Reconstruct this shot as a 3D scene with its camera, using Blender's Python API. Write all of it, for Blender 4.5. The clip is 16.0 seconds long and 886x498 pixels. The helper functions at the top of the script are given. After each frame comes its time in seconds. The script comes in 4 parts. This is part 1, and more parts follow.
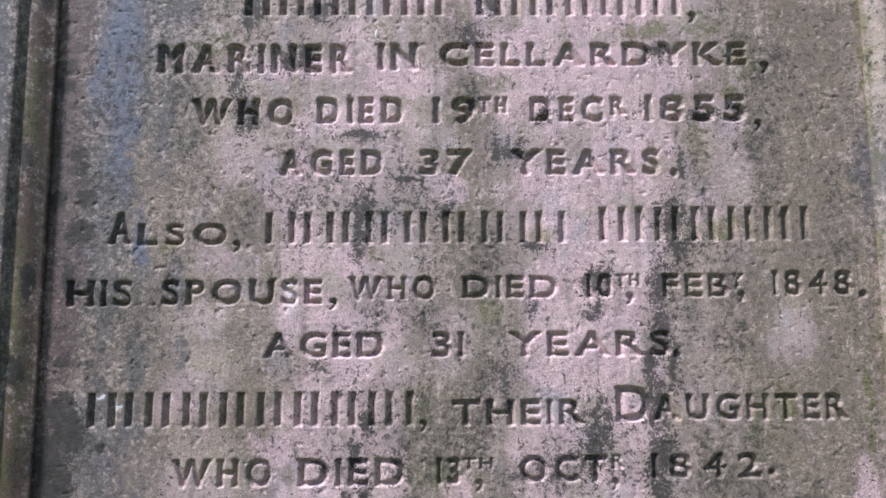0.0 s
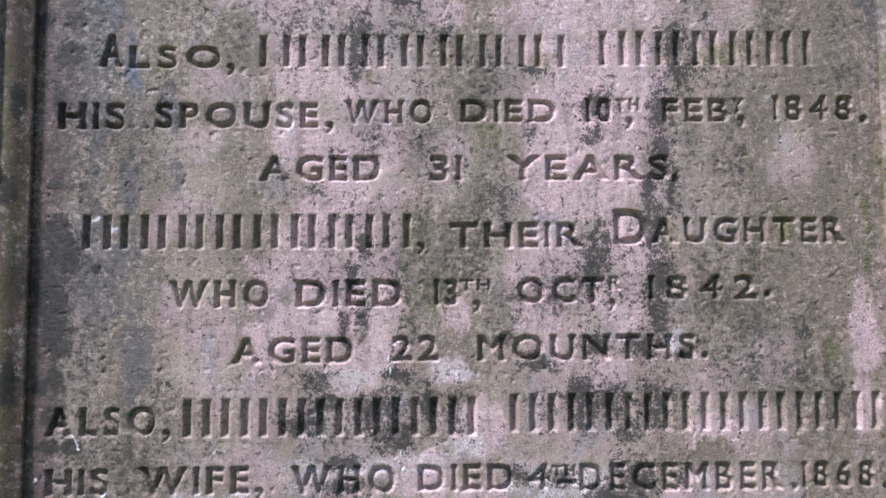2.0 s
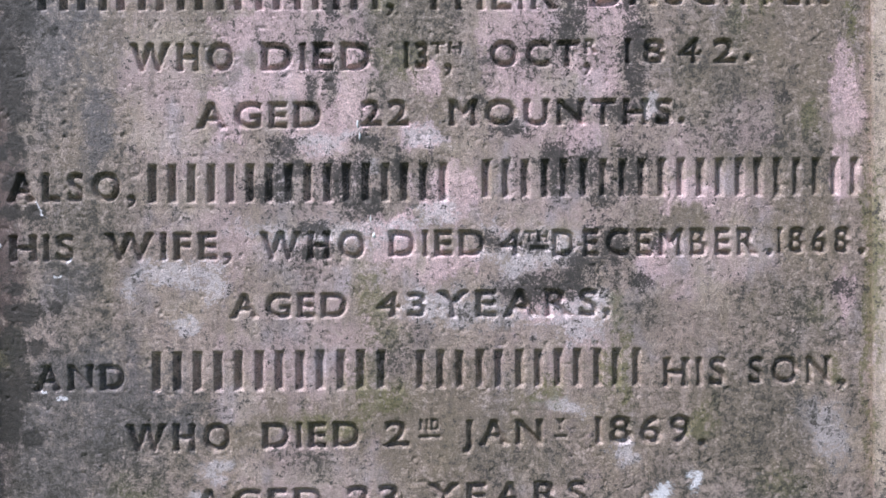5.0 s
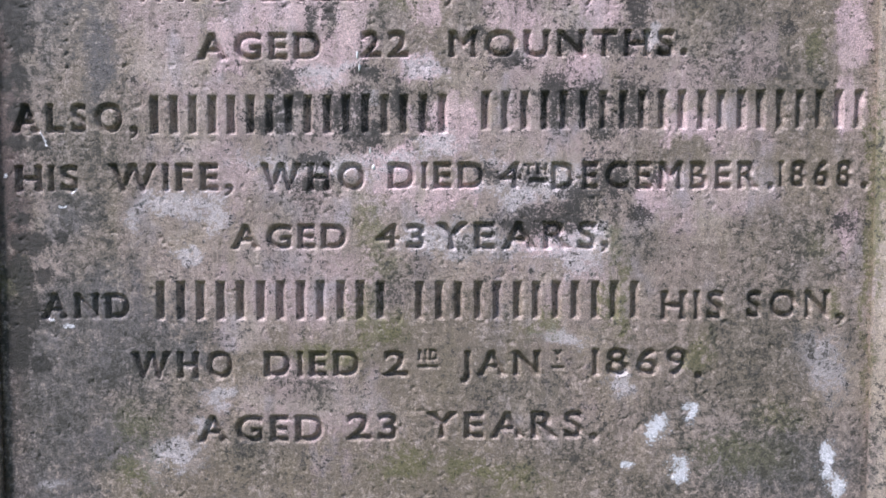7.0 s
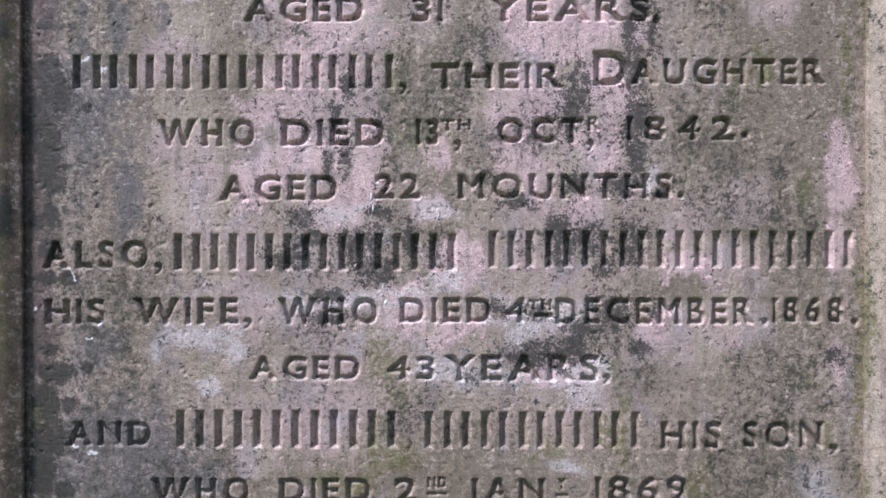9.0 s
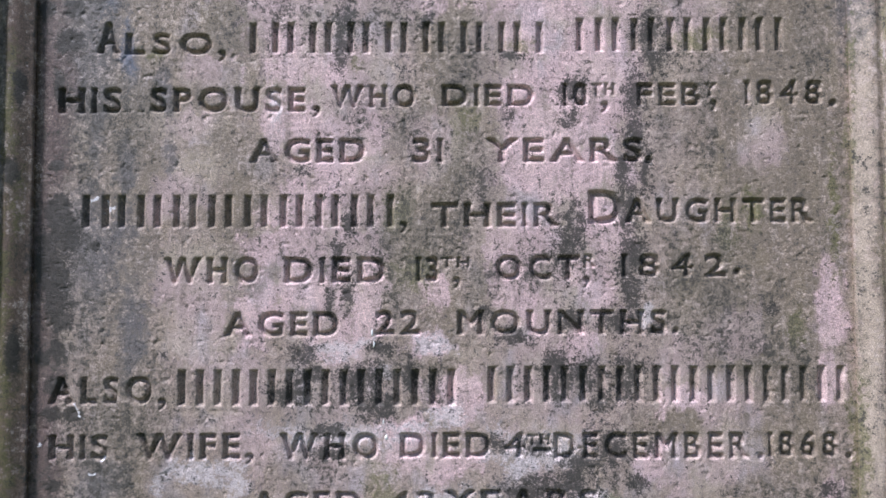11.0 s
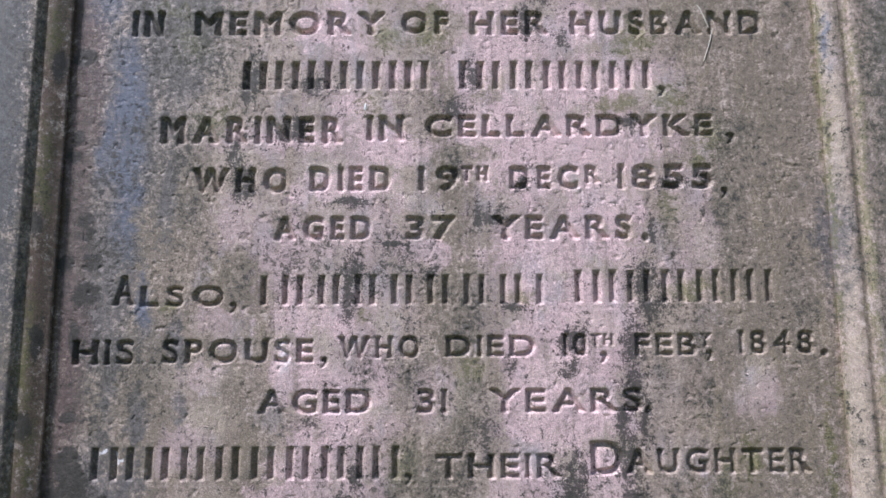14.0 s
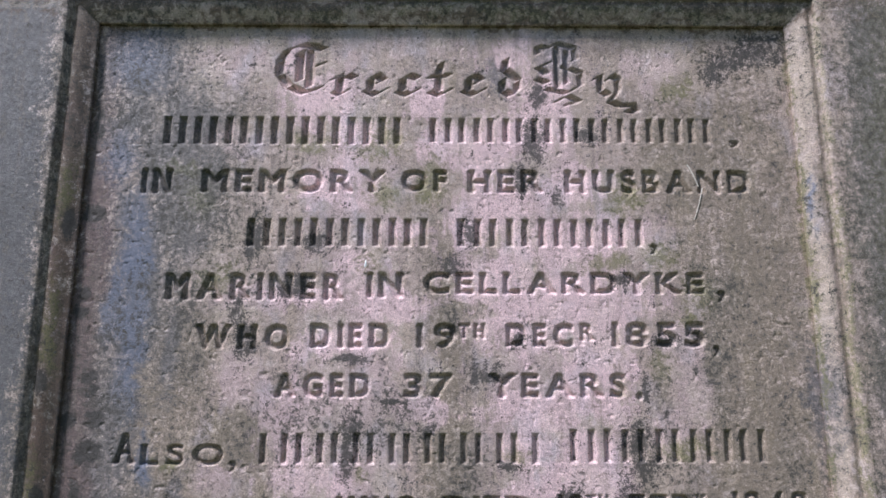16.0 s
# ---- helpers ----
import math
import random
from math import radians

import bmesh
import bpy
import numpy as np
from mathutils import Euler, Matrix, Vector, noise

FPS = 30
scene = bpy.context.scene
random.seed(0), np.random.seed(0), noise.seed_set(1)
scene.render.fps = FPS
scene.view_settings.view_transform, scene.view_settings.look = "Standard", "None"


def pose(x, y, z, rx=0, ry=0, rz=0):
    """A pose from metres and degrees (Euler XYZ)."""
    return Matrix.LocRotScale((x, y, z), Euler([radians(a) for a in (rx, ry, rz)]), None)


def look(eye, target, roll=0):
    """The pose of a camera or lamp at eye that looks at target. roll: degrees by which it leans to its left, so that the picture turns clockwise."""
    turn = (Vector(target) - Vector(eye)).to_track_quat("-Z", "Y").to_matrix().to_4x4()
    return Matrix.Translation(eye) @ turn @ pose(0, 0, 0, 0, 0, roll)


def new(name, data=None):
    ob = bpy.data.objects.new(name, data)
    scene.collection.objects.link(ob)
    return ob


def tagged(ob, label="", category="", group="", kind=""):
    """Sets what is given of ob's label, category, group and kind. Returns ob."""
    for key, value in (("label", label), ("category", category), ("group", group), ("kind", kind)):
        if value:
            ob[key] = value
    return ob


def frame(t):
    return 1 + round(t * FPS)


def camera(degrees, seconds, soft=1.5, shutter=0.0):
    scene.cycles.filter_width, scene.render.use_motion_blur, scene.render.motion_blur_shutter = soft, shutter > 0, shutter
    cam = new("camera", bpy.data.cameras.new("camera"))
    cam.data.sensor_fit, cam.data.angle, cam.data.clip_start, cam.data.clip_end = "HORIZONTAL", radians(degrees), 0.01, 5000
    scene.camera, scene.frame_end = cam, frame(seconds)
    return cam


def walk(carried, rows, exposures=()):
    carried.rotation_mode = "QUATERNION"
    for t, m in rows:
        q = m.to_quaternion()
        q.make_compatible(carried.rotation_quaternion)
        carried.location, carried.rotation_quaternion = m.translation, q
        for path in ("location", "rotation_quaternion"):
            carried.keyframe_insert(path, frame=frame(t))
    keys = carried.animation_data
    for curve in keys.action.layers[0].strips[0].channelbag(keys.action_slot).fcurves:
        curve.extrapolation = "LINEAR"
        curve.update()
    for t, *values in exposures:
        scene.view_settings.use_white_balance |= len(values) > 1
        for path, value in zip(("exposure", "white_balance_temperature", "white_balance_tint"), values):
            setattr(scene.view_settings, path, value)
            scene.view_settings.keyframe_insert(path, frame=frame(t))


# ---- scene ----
cam = camera(62.0, 16.0, soft=1.7)
PATH = [
    (0, (-0.019, -0.531, 0.931), (-0.002, 1.454, 1.169), -0.3),
    (0.5, (-0.023, -0.532, 0.918), (0.013, 1.457, 1.123), -0.2),
    (1, (-0.022, -0.528, 0.884), (0.014, 1.464, 1.057), -0.1),
    (1.5, (-0.023, -0.523, 0.86), (0.016, 1.47, 1.015), -0.3),
    (2, (-0.022, -0.518, 0.836), (0.011, 1.477, 0.961), -0.3),
    (2.5, (-0.02, -0.515, 0.817), (0.013, 1.482, 0.923), -0.2),
    (3, (-0.017, -0.512, 0.799), (0.019, 1.486, 0.878), -0.2),
    (3.5, (-0.016, -0.509, 0.769), (0.025, 1.49, 0.828), -0.4),
    (4, (-0.012, -0.504, 0.747), (0.028, 1.495, 0.764), -0.4),
    (4.5, (-0.008, -0.504, 0.73), (0.033, 1.496, 0.737), -0.3),
    (5, (-0.005, -0.503, 0.711), (0.037, 1.496, 0.692), -0.5),
    (5.2, (-0.003, -0.503, 0.705), (0.041, 1.497, 0.673), -0.6),
    (6.5, (0.003, -0.505, 0.682), (0.020, 1.493, 0.588), -0.4),
    (7.3, (0.007, -0.509, 0.69), (0.002, 1.488, 0.585), -0.2),
    (7.5, (0.004, -0.511, 0.693), (0.003, 1.487, 0.602), -0.2),
    (8, (0.004, -0.515, 0.709), (0.009, 1.484, 0.644), -0.4),
    (8.5, (0.002, -0.52, 0.734), (-0.005, 1.48, 0.689), -0.2),
    (9, (0.001, -0.529, 0.76), (-0.004, 1.471, 0.738), -0.0),
    (9.2, (-0.001, -0.531, 0.765), (0.001, 1.469, 0.752), 0.2),
    (11.5, (0.0, -0.544, 0.85), (0.002, 1.452, 0.967), -0.2),
    (12, (-0.002, -0.547, 0.868), (0.014, 1.447, 1.017), 0.1),
    (12.5, (-0.005, -0.551, 0.885), (0.015, 1.44, 1.071), 0.1),
    (13, (-0.002, -0.556, 0.908), (0.005, 1.429, 1.147), -0.1),
    (13.5, (-0.003, -0.561, 0.938), (0.0, 1.422, 1.194), -0.0),
    (14, (-0.006, -0.568, 0.958), (0.007, 1.41, 1.251), -0.3),
    (14.5, (-0.003, -0.574, 0.978), (0.009, 1.401, 1.292), -0.3),
    (15, (-0.005, -0.582, 1.002), (0.01, 1.387, 1.355), -0.0),
    (15.5, (-0.008, -0.589, 1.023), (0.014, 1.372, 1.414), -0.2),
    (16, (-0.005, -0.596, 1.043), (0.011, 1.36, 1.46), 0.0),
]

walk(cam, [(t, look(eye, target, roll)) for t, eye, target, roll in PATH], exposures=((0.0, 1.78, 5590, 15),))

# ---- daylight: an overcast sky with its brightest part high and to one side ----
SUN_FROM = Vector((-0.60, -0.40, 1.0))
world = bpy.data.worlds.new("overcast_sky")
scene.world = world
world.use_nodes = True
sky = world.node_tree.nodes.new("ShaderNodeTexSky")
sky.sky_type, sky.sun_disc = "NISHITA", False
sky.sun_elevation = math.atan2(SUN_FROM.z, math.hypot(SUN_FROM.x, SUN_FROM.y))
sky.sun_rotation = math.atan2(SUN_FROM.x, SUN_FROM.y)
background = world.node_tree.nodes["Background"]
world.node_tree.links.new(sky.outputs[0], background.inputs[0])
background.inputs[1].default_value = 0.034
sun_data = bpy.data.lights.new("sun", "SUN")
sun_data.energy, sun_data.angle, sun_data.color = 2.15, radians(11), (1.0, 0.94, 0.88)
sun = new("sun", sun_data)
sun.matrix_world = look(SUN_FROM * 10, (0, 0, 0))


# ---- value noise and stains, as functions of the place on the stone ----
def lattice(x, z, size, seed):
    """Smooth noise from 0 to 1 with cells of that size in metres."""
    table = np.random.RandomState(seed).rand(256, 256)
    u, v = x / size + 57.3, z / size + 31.7
    i, j = np.floor(u).astype(int), np.floor(v).astype(int)
    a, b = u - i, v - j
    a, b = a * a * (3 - 2 * a), b * b * (3 - 2 * b)
    i, j, i2, j2 = i % 256, j % 256, (i + 1) % 256, (j + 1) % 256
    return (table[i, j] * (1 - a) * (1 - b) + table[i2, j] * a * (1 - b)
            + table[i, j2] * (1 - a) * b + table[i2, j2] * a * b)


def rough(x, z, size, seed, octaves=4):
    total, weight = 0.0, 0.0
    for k in range(octaves):
        total = total + lattice(x, z, size / 2 ** k, seed + k) * 0.6 ** k
        weight += 0.6 ** k
    return total / weight


STAINS = {k: [] for k in ("black", "dot", "green", "blue", "slate", "pink", "pale", "white", "brown", "band", "ash", "rust_shade", "grime_shade", "soot_shade", "tan")}
# centre x, centre z, half width, half height in metres
STAINS["pink"] += [
    (-0.125, 1.337, 0.012, 0.021), (-0.109, 1.302, 0.034, 0.026), (-0.070, 1.269, 0.024, 0.015), (-0.088, 1.229, 0.029, 0.010), (-0.092, 1.214, 0.038, 0.007),
    (-0.012, 1.300, 0.020, 0.021), (0.003, 1.259, 0.029, 0.020), (0.056, 1.277, 0.029, 0.026), (0.086, 1.290, 0.029, 0.042), (0.057, 1.343, 0.020, 0.022),
    (0.108, 1.224, 0.029, 0.015), (0.106, 1.180, 0.061, 0.024), (0.022, 1.190, 0.024, 0.019), (-0.067, 1.151, 0.028, 0.014), (-0.103, 1.133, 0.041, 0.009),
    (0.030, 1.133, 0.028, 0.012), (-0.030, 1.180, 0.019, 0.012), (-0.078, 1.239, 0.014, 0.015), (0.111, 1.123, 0.064, 0.031), (0.076, 1.097, 0.029, 0.017),
]
STAINS["pink"] += [
    (0.130, 1.080, 0.031, 0.022), (0.096, 1.041, 0.062, 0.017), (0.107, 0.983, 0.045, 0.029), (0.066, 1.012, 0.025, 0.017), (0.090, 0.946, 0.053, 0.024),
    (0.057, 0.922, 0.028, 0.024), (0.101, 0.906, 0.048, 0.020), (0.124, 0.867, 0.024, 0.020), (0.056, 0.855, 0.032, 0.019), (0.095, 0.832, 0.024, 0.015),
    (-0.123, 1.032, 0.025, 0.021), (-0.107, 1.049, 0.037, 0.013), (-0.075, 1.092, 0.050, 0.015), (-0.041, 1.122, 0.034, 0.015), (-0.102, 0.991, 0.037, 0.017),
    (-0.125, 0.946, 0.016, 0.024), (-0.093, 0.942, 0.032, 0.020), (-0.084, 0.914, 0.028, 0.016), (-0.104, 0.882, 0.032, 0.016), (-0.115, 0.855, 0.036, 0.016),
]
STAINS["pink"] += [
    (-0.072, 0.859, 0.024, 0.023), (-0.048, 0.836, 0.016, 0.015), (-0.012, 1.037, 0.025, 0.015), (-0.115, 1.016, 0.029, 0.017), (-0.057, 0.946, 0.016, 0.020),
    (-0.128, 0.950, 0.010, 0.024), (-0.096, 0.942, 0.028, 0.024), (0.058, 0.951, 0.024, 0.028), (0.102, 0.951, 0.032, 0.032), (0.058, 0.907, 0.028, 0.016),
    (0.102, 0.915, 0.044, 0.016), (-0.104, 0.863, 0.039, 0.012), (-0.096, 0.827, 0.047, 0.016), (-0.060, 0.808, 0.020, 0.024), (-0.134, 0.804, 0.023, 0.020),
    (0.062, 0.863, 0.036, 0.012), (0.054, 0.820, 0.020, 0.024), (0.113, 0.875, 0.016, 0.016), (0.113, 0.824, 0.016, 0.024), (0.101, 0.780, 0.020, 0.016),
]
STAINS["pink"] += [
    (-0.080, 0.780, 0.023, 0.012), (-0.009, 0.782, 0.020, 0.012), (0.010, 0.738, 0.023, 0.016), (-0.029, 0.722, 0.023, 0.012), (0.286, 0.808, 0.012, 0.028),
    (0.283, 0.757, 0.010, 0.024), (0.175, 0.741, 0.016, 0.012), (0.010, 0.695, 0.023, 0.012), (0.151, 0.694, 0.012, 0.016), (-0.001, 0.820, 0.012, 0.016),
    (0.284, 0.808, 0.012, 0.031), (0.285, 0.749, 0.010, 0.023), (0.281, 0.671, 0.008, 0.020), (-0.027, 0.707, 0.023, 0.013), (0.012, 0.749, 0.019, 0.012),
    (0.081, 0.668, 0.027, 0.010),
]
STAINS["band"] += [
    (-0.149, 0.757, 0.039, 0.023), (-0.164, 0.723, 0.031, 0.015), (0.216, 0.788, 0.024, 0.024), (-0.185, 0.816, 0.031, 0.023), (-0.184, 0.781, 0.023, 0.016),
    (0.207, 0.741, 0.028, 0.024), (0.176, 0.772, 0.020, 0.024), (-0.080, 0.741, 0.050, 0.015), (-0.134, 0.703, 0.023, 0.019), (0.159, 0.691, 0.023, 0.019),
    (0.206, 0.703, 0.031, 0.023), (0.081, 0.668, 0.031, 0.012), (-0.179, 0.806, 0.023, 0.038), (-0.008, 0.687, 0.023, 0.015), (0.109, 0.648, 0.023, 0.012),
    (-0.065, 0.691, 0.023, 0.012), (-0.130, 0.607, 0.023, 0.015), (-0.159, 1.131, 0.042, 0.018), (-0.008, 0.930, 0.020, 0.032), (-0.186, 0.946, 0.024, 0.016),
]
STAINS["band"] += [
    (-0.196, 0.890, 0.024, 0.020), (-0.157, 1.053, 0.025, 0.026), (-0.033, 1.079, 0.025, 0.013), (-0.171, 0.987, 0.020, 0.012), (0.200, 1.046, 0.017, 0.026),
    (0.235, 0.930, 0.020, 0.024), (-0.175, 1.336, 0.044, 0.027), (-0.032, 1.353, 0.069, 0.016), (0.181, 1.333, 0.030, 0.021), (-0.175, 1.259, 0.029, 0.015),
    (0.162, 1.176, 0.028, 0.029), (0.189, 1.087, 0.023, 0.027), (0.176, 1.025, 0.018, 0.026), (-0.164, 1.069, 0.027, 0.022),
]
STAINS["pale"] += [
    (-0.180, 0.688, 0.029, 0.008), (-0.208, 0.676, 0.008, 0.013), (-0.151, 0.684, 0.008, 0.013), (-0.168, 0.659, 0.011, 0.005), (0.085, 0.600, 0.018, 0.007),
    (0.266, 0.589, 0.018, 0.022), (0.132, 0.562, 0.011, 0.008), (0.090, 0.600, 0.020, 0.007), (0.271, 0.580, 0.016, 0.022), (-0.151, 0.556, 0.016, 0.012),
    (-0.184, 0.516, 0.024, 0.014), (-0.163, 0.532, 0.012, 0.007), (-0.001, 0.729, 0.019, 0.009), (-0.268, 0.495, 0.016, 0.008), (-0.071, 0.710, 0.016, 0.007),
    (-0.028, 0.721, 0.016, 0.006), (-0.080, 0.779, 0.021, 0.009), (-0.009, 0.782, 0.020, 0.010), (-0.124, 0.954, 0.006, 0.020), (0.149, 0.808, 0.010, 0.008),
]
STAINS["pale"] += [
    (-0.060, 0.788, 0.008, 0.005), (-0.044, 0.757, 0.008, 0.006),
]
STAINS["white"] += [
    (0.154, 0.534, 0.008, 0.011), (0.176, 0.543, 0.004, 0.008), (0.172, 0.501, 0.007, 0.008), (0.135, 0.505, 0.004, 0.004), (0.274, 0.510, 0.005, 0.012),
    (0.283, 0.497, 0.007, 0.009),
]
STAINS["black"] += [
    (0.271, 1.346, 0.030, 0.012), (0.250, 1.337, 0.020, 0.010), (0.236, 1.327, 0.014, 0.010), (0.282, 1.359, 0.020, 0.005), (0.076, 1.262, 0.010, 0.023),
    (0.082, 1.306, 0.008, 0.016), (0.124, 1.270, 0.012, 0.009), (0.065, 1.224, 0.006, 0.009), (-0.105, 1.175, 0.012, 0.009), (-0.156, 1.182, 0.008, 0.014),
    (-0.117, 1.142, 0.012, 0.008), (-0.167, 1.114, 0.007, 0.017), (-0.160, 1.170, 0.007, 0.010), (0.007, 1.156, 0.010, 0.009), (0.146, 1.142, 0.009, 0.006),
    (0.065, 1.234, 0.005, 0.015), (0.095, 1.214, 0.006, 0.007), (0.021, 1.185, 0.006, 0.012), (-0.160, 1.094, 0.009, 0.017), (0.034, 1.067, 0.014, 0.006),
]
STAINS["black"] += [
    (0.026, 1.066, 0.005, 0.012), (0.044, 1.075, 0.006, 0.004), (0.061, 1.094, 0.007, 0.008), (0.007, 1.103, 0.005, 0.008), (-0.124, 1.137, 0.012, 0.008),
    (0.179, 1.093, 0.010, 0.007), (0.203, 1.097, 0.005, 0.006), (-0.076, 1.003, 0.006, 0.019), (-0.074, 1.024, 0.010, 0.014), (0.153, 1.016, 0.009, 0.019),
    (0.157, 0.995, 0.014, 0.011), (0.143, 0.971, 0.009, 0.019), (0.102, 0.971, 0.009, 0.015), (0.094, 0.950, 0.009, 0.007), (0.049, 0.950, 0.005, 0.008),
    (0.142, 0.934, 0.011, 0.023), (0.133, 0.910, 0.007, 0.016), (0.096, 0.867, 0.009, 0.022), (0.140, 0.882, 0.007, 0.022), (0.143, 0.851, 0.008, 0.022),
]
STAINS["black"] += [
    (0.134, 0.828, 0.007, 0.014), (-0.068, 0.871, 0.006, 0.014), (-0.079, 0.851, 0.004, 0.014), (-0.104, 0.910, 0.006, 0.004), (0.050, 0.995, 0.011, 0.004),
    (-0.041, 1.045, 0.011, 0.003), (-0.075, 1.079, 0.018, 0.004), (-0.012, 1.022, 0.006, 0.007), (0.161, 1.054, 0.003, 0.017), (0.146, 0.972, 0.009, 0.015),
    (0.142, 0.935, 0.009, 0.023), (0.151, 0.915, 0.005, 0.023), (0.094, 0.971, 0.009, 0.011), (0.133, 0.883, 0.007, 0.026), (0.137, 0.847, 0.009, 0.022),
    (0.139, 0.820, 0.008, 0.018), (0.089, 0.855, 0.009, 0.026), (0.093, 0.800, 0.014, 0.009), (0.125, 0.800, 0.011, 0.011), (0.081, 0.769, 0.014, 0.014),
]
STAINS["black"] += [
    (0.101, 0.761, 0.014, 0.014), (0.136, 0.761, 0.013, 0.017), (-0.103, 0.777, 0.011, 0.009), (-0.111, 0.749, 0.017, 0.010), (-0.095, 0.761, 0.014, 0.007),
    (-0.064, 0.757, 0.017, 0.013), (-0.045, 0.780, 0.010, 0.007), (-0.048, 0.738, 0.014, 0.011), (-0.025, 0.761, 0.007, 0.017), (-0.072, 0.820, 0.005, 0.018),
    (-0.084, 0.812, 0.004, 0.014), (0.100, 0.699, 0.017, 0.010), (0.069, 0.710, 0.014, 0.007), (0.061, 0.679, 0.020, 0.009), (0.092, 0.679, 0.020, 0.009),
    (0.143, 0.683, 0.007, 0.007), (0.050, 0.788, 0.013, 0.007), (0.030, 0.804, 0.007, 0.007), (0.156, 0.796, 0.010, 0.007), (0.116, 0.741, 0.010, 0.010),
]
STAINS["black"] += [
    (-0.083, 0.703, 0.019, 0.006), (0.124, 0.710, 0.019, 0.013), (0.070, 0.683, 0.017, 0.007), (0.093, 0.687, 0.013, 0.013), (0.140, 0.683, 0.007, 0.009),
    (-0.084, 0.722, 0.019, 0.006), (0.241, 0.808, 0.005, 0.005), (0.281, 0.675, 0.010, 0.008), (-0.004, 0.753, 0.006, 0.014), (0.151, 0.707, 0.005, 0.008),
    (0.039, 0.710, 0.012, 0.005),
]
STAINS["soot_shade"] += [
    (0.005, 1.105, 0.008, 0.026), (0.017, 0.995, 0.025, 0.033), (-0.024, 0.946, 0.020, 0.024), (0.020, 0.914, 0.016, 0.032), (0.163, 0.946, 0.011, 0.049),
    (-0.081, 0.930, 0.020, 0.012), (0.193, 0.971, 0.007, 0.025), (0.199, 0.934, 0.005, 0.032), (0.218, 1.071, 0.013, 0.052), (0.175, 1.041, 0.008, 0.043),
    (0.016, 0.867, 0.016, 0.024), (-0.032, 0.867, 0.012, 0.031), (-0.203, 1.074, 0.017, 0.026), (0.226, 1.132, 0.026, 0.027), (-0.137, 0.914, 0.012, 0.016),
    (0.273, 1.004, 0.012, 0.034), (-0.095, 0.742, 0.035, 0.023), (-0.041, 0.757, 0.027, 0.027), (0.097, 0.757, 0.047, 0.027), (0.112, 0.687, 0.047, 0.019),
]
STAINS["soot_shade"] += [
    (0.177, 0.828, 0.016, 0.032), (0.209, 0.852, 0.012, 0.024), (-0.033, 0.827, 0.016, 0.024), (-0.095, 0.688, 0.031, 0.015), (0.030, 0.828, 0.016, 0.024),
    (0.188, 0.788, 0.012, 0.020), (-0.051, 0.741, 0.035, 0.015), (0.112, 0.690, 0.039, 0.016), (0.144, 0.659, 0.023, 0.016), (0.031, 0.667, 0.023, 0.020),
    (-0.028, 0.635, 0.024, 0.020), (-0.107, 0.651, 0.024, 0.012), (0.219, 0.620, 0.024, 0.016), (0.051, 0.564, 0.047, 0.020), (-0.084, 0.556, 0.028, 0.020),
    (0.209, 0.564, 0.032, 0.024), (0.090, 0.524, 0.040, 0.020), (-0.124, 0.516, 0.032, 0.020),
]
STAINS["green"] += [
    (-0.042, 0.668, 0.014, 0.022), (-0.046, 0.622, 0.014, 0.018), (0.261, 0.792, 0.009, 0.018), (0.265, 0.660, 0.011, 0.014), (0.124, 0.660, 0.006, 0.022),
    (0.120, 0.629, 0.010, 0.022), (-0.019, 0.837, 0.014, 0.021), (-0.035, 0.645, 0.019, 0.014), (0.303, 0.683, 0.004, 0.078), (0.221, 0.512, 0.044, 0.020),
    (-0.036, 0.604, 0.024, 0.016), (-0.048, 0.620, 0.014, 0.022), (0.131, 0.620, 0.006, 0.035), (0.184, 0.588, 0.014, 0.010), (0.298, 0.643, 0.003, 0.117),
    (0.035, 0.504, 0.048, 0.010), (-0.207, 0.540, 0.020, 0.020), (0.278, 0.620, 0.007, 0.014), (-0.044, 0.683, 0.014, 0.018), (-0.288, 0.635, 0.014, 0.022),
]
STAINS["green"] += [
    (-0.072, 0.588, 0.039, 0.010), (0.241, 0.540, 0.024, 0.016), (-0.212, 0.508, 0.016, 0.016), (0.074, 0.608, 0.020, 0.012), (-0.021, 0.508, 0.024, 0.016),
    (0.199, 1.114, 0.011, 0.007), (0.186, 1.004, 0.023, 0.009), (-0.078, 1.020, 0.006, 0.011), (-0.065, 0.995, 0.008, 0.007), (-0.217, 1.003, 0.015, 0.003),
    (0.211, 0.859, 0.010, 0.022), (-0.036, 0.878, 0.014, 0.022), (0.289, 0.882, 0.005, 0.060), (0.054, 1.003, 0.015, 0.007), (-0.059, 1.153, 0.015, 0.012),
    (-0.185, 1.148, 0.024, 0.016), (-0.316, 0.962, 0.005, 0.016), (0.016, 0.946, 0.011, 0.024), (0.229, 0.882, 0.008, 0.016), (-0.032, 0.836, 0.012, 0.015),
]
STAINS["green"] += [
    (0.176, 1.075, 0.010, 0.013), (-0.045, 1.269, 0.022, 0.018), (-0.217, 1.238, 0.027, 0.007), (-0.108, 1.264, 0.027, 0.012), (-0.049, 1.219, 0.017, 0.013),
    (0.138, 1.156, 0.026, 0.008), (0.150, 1.215, 0.017, 0.018), (0.204, 1.317, 0.018, 0.014), (0.180, 1.161, 0.017, 0.012), (-0.205, 1.214, 0.019, 0.020),
    (-0.012, 1.229, 0.014, 0.020), (-0.060, 1.254, 0.019, 0.010), (0.211, 1.133, 0.019, 0.019),
]
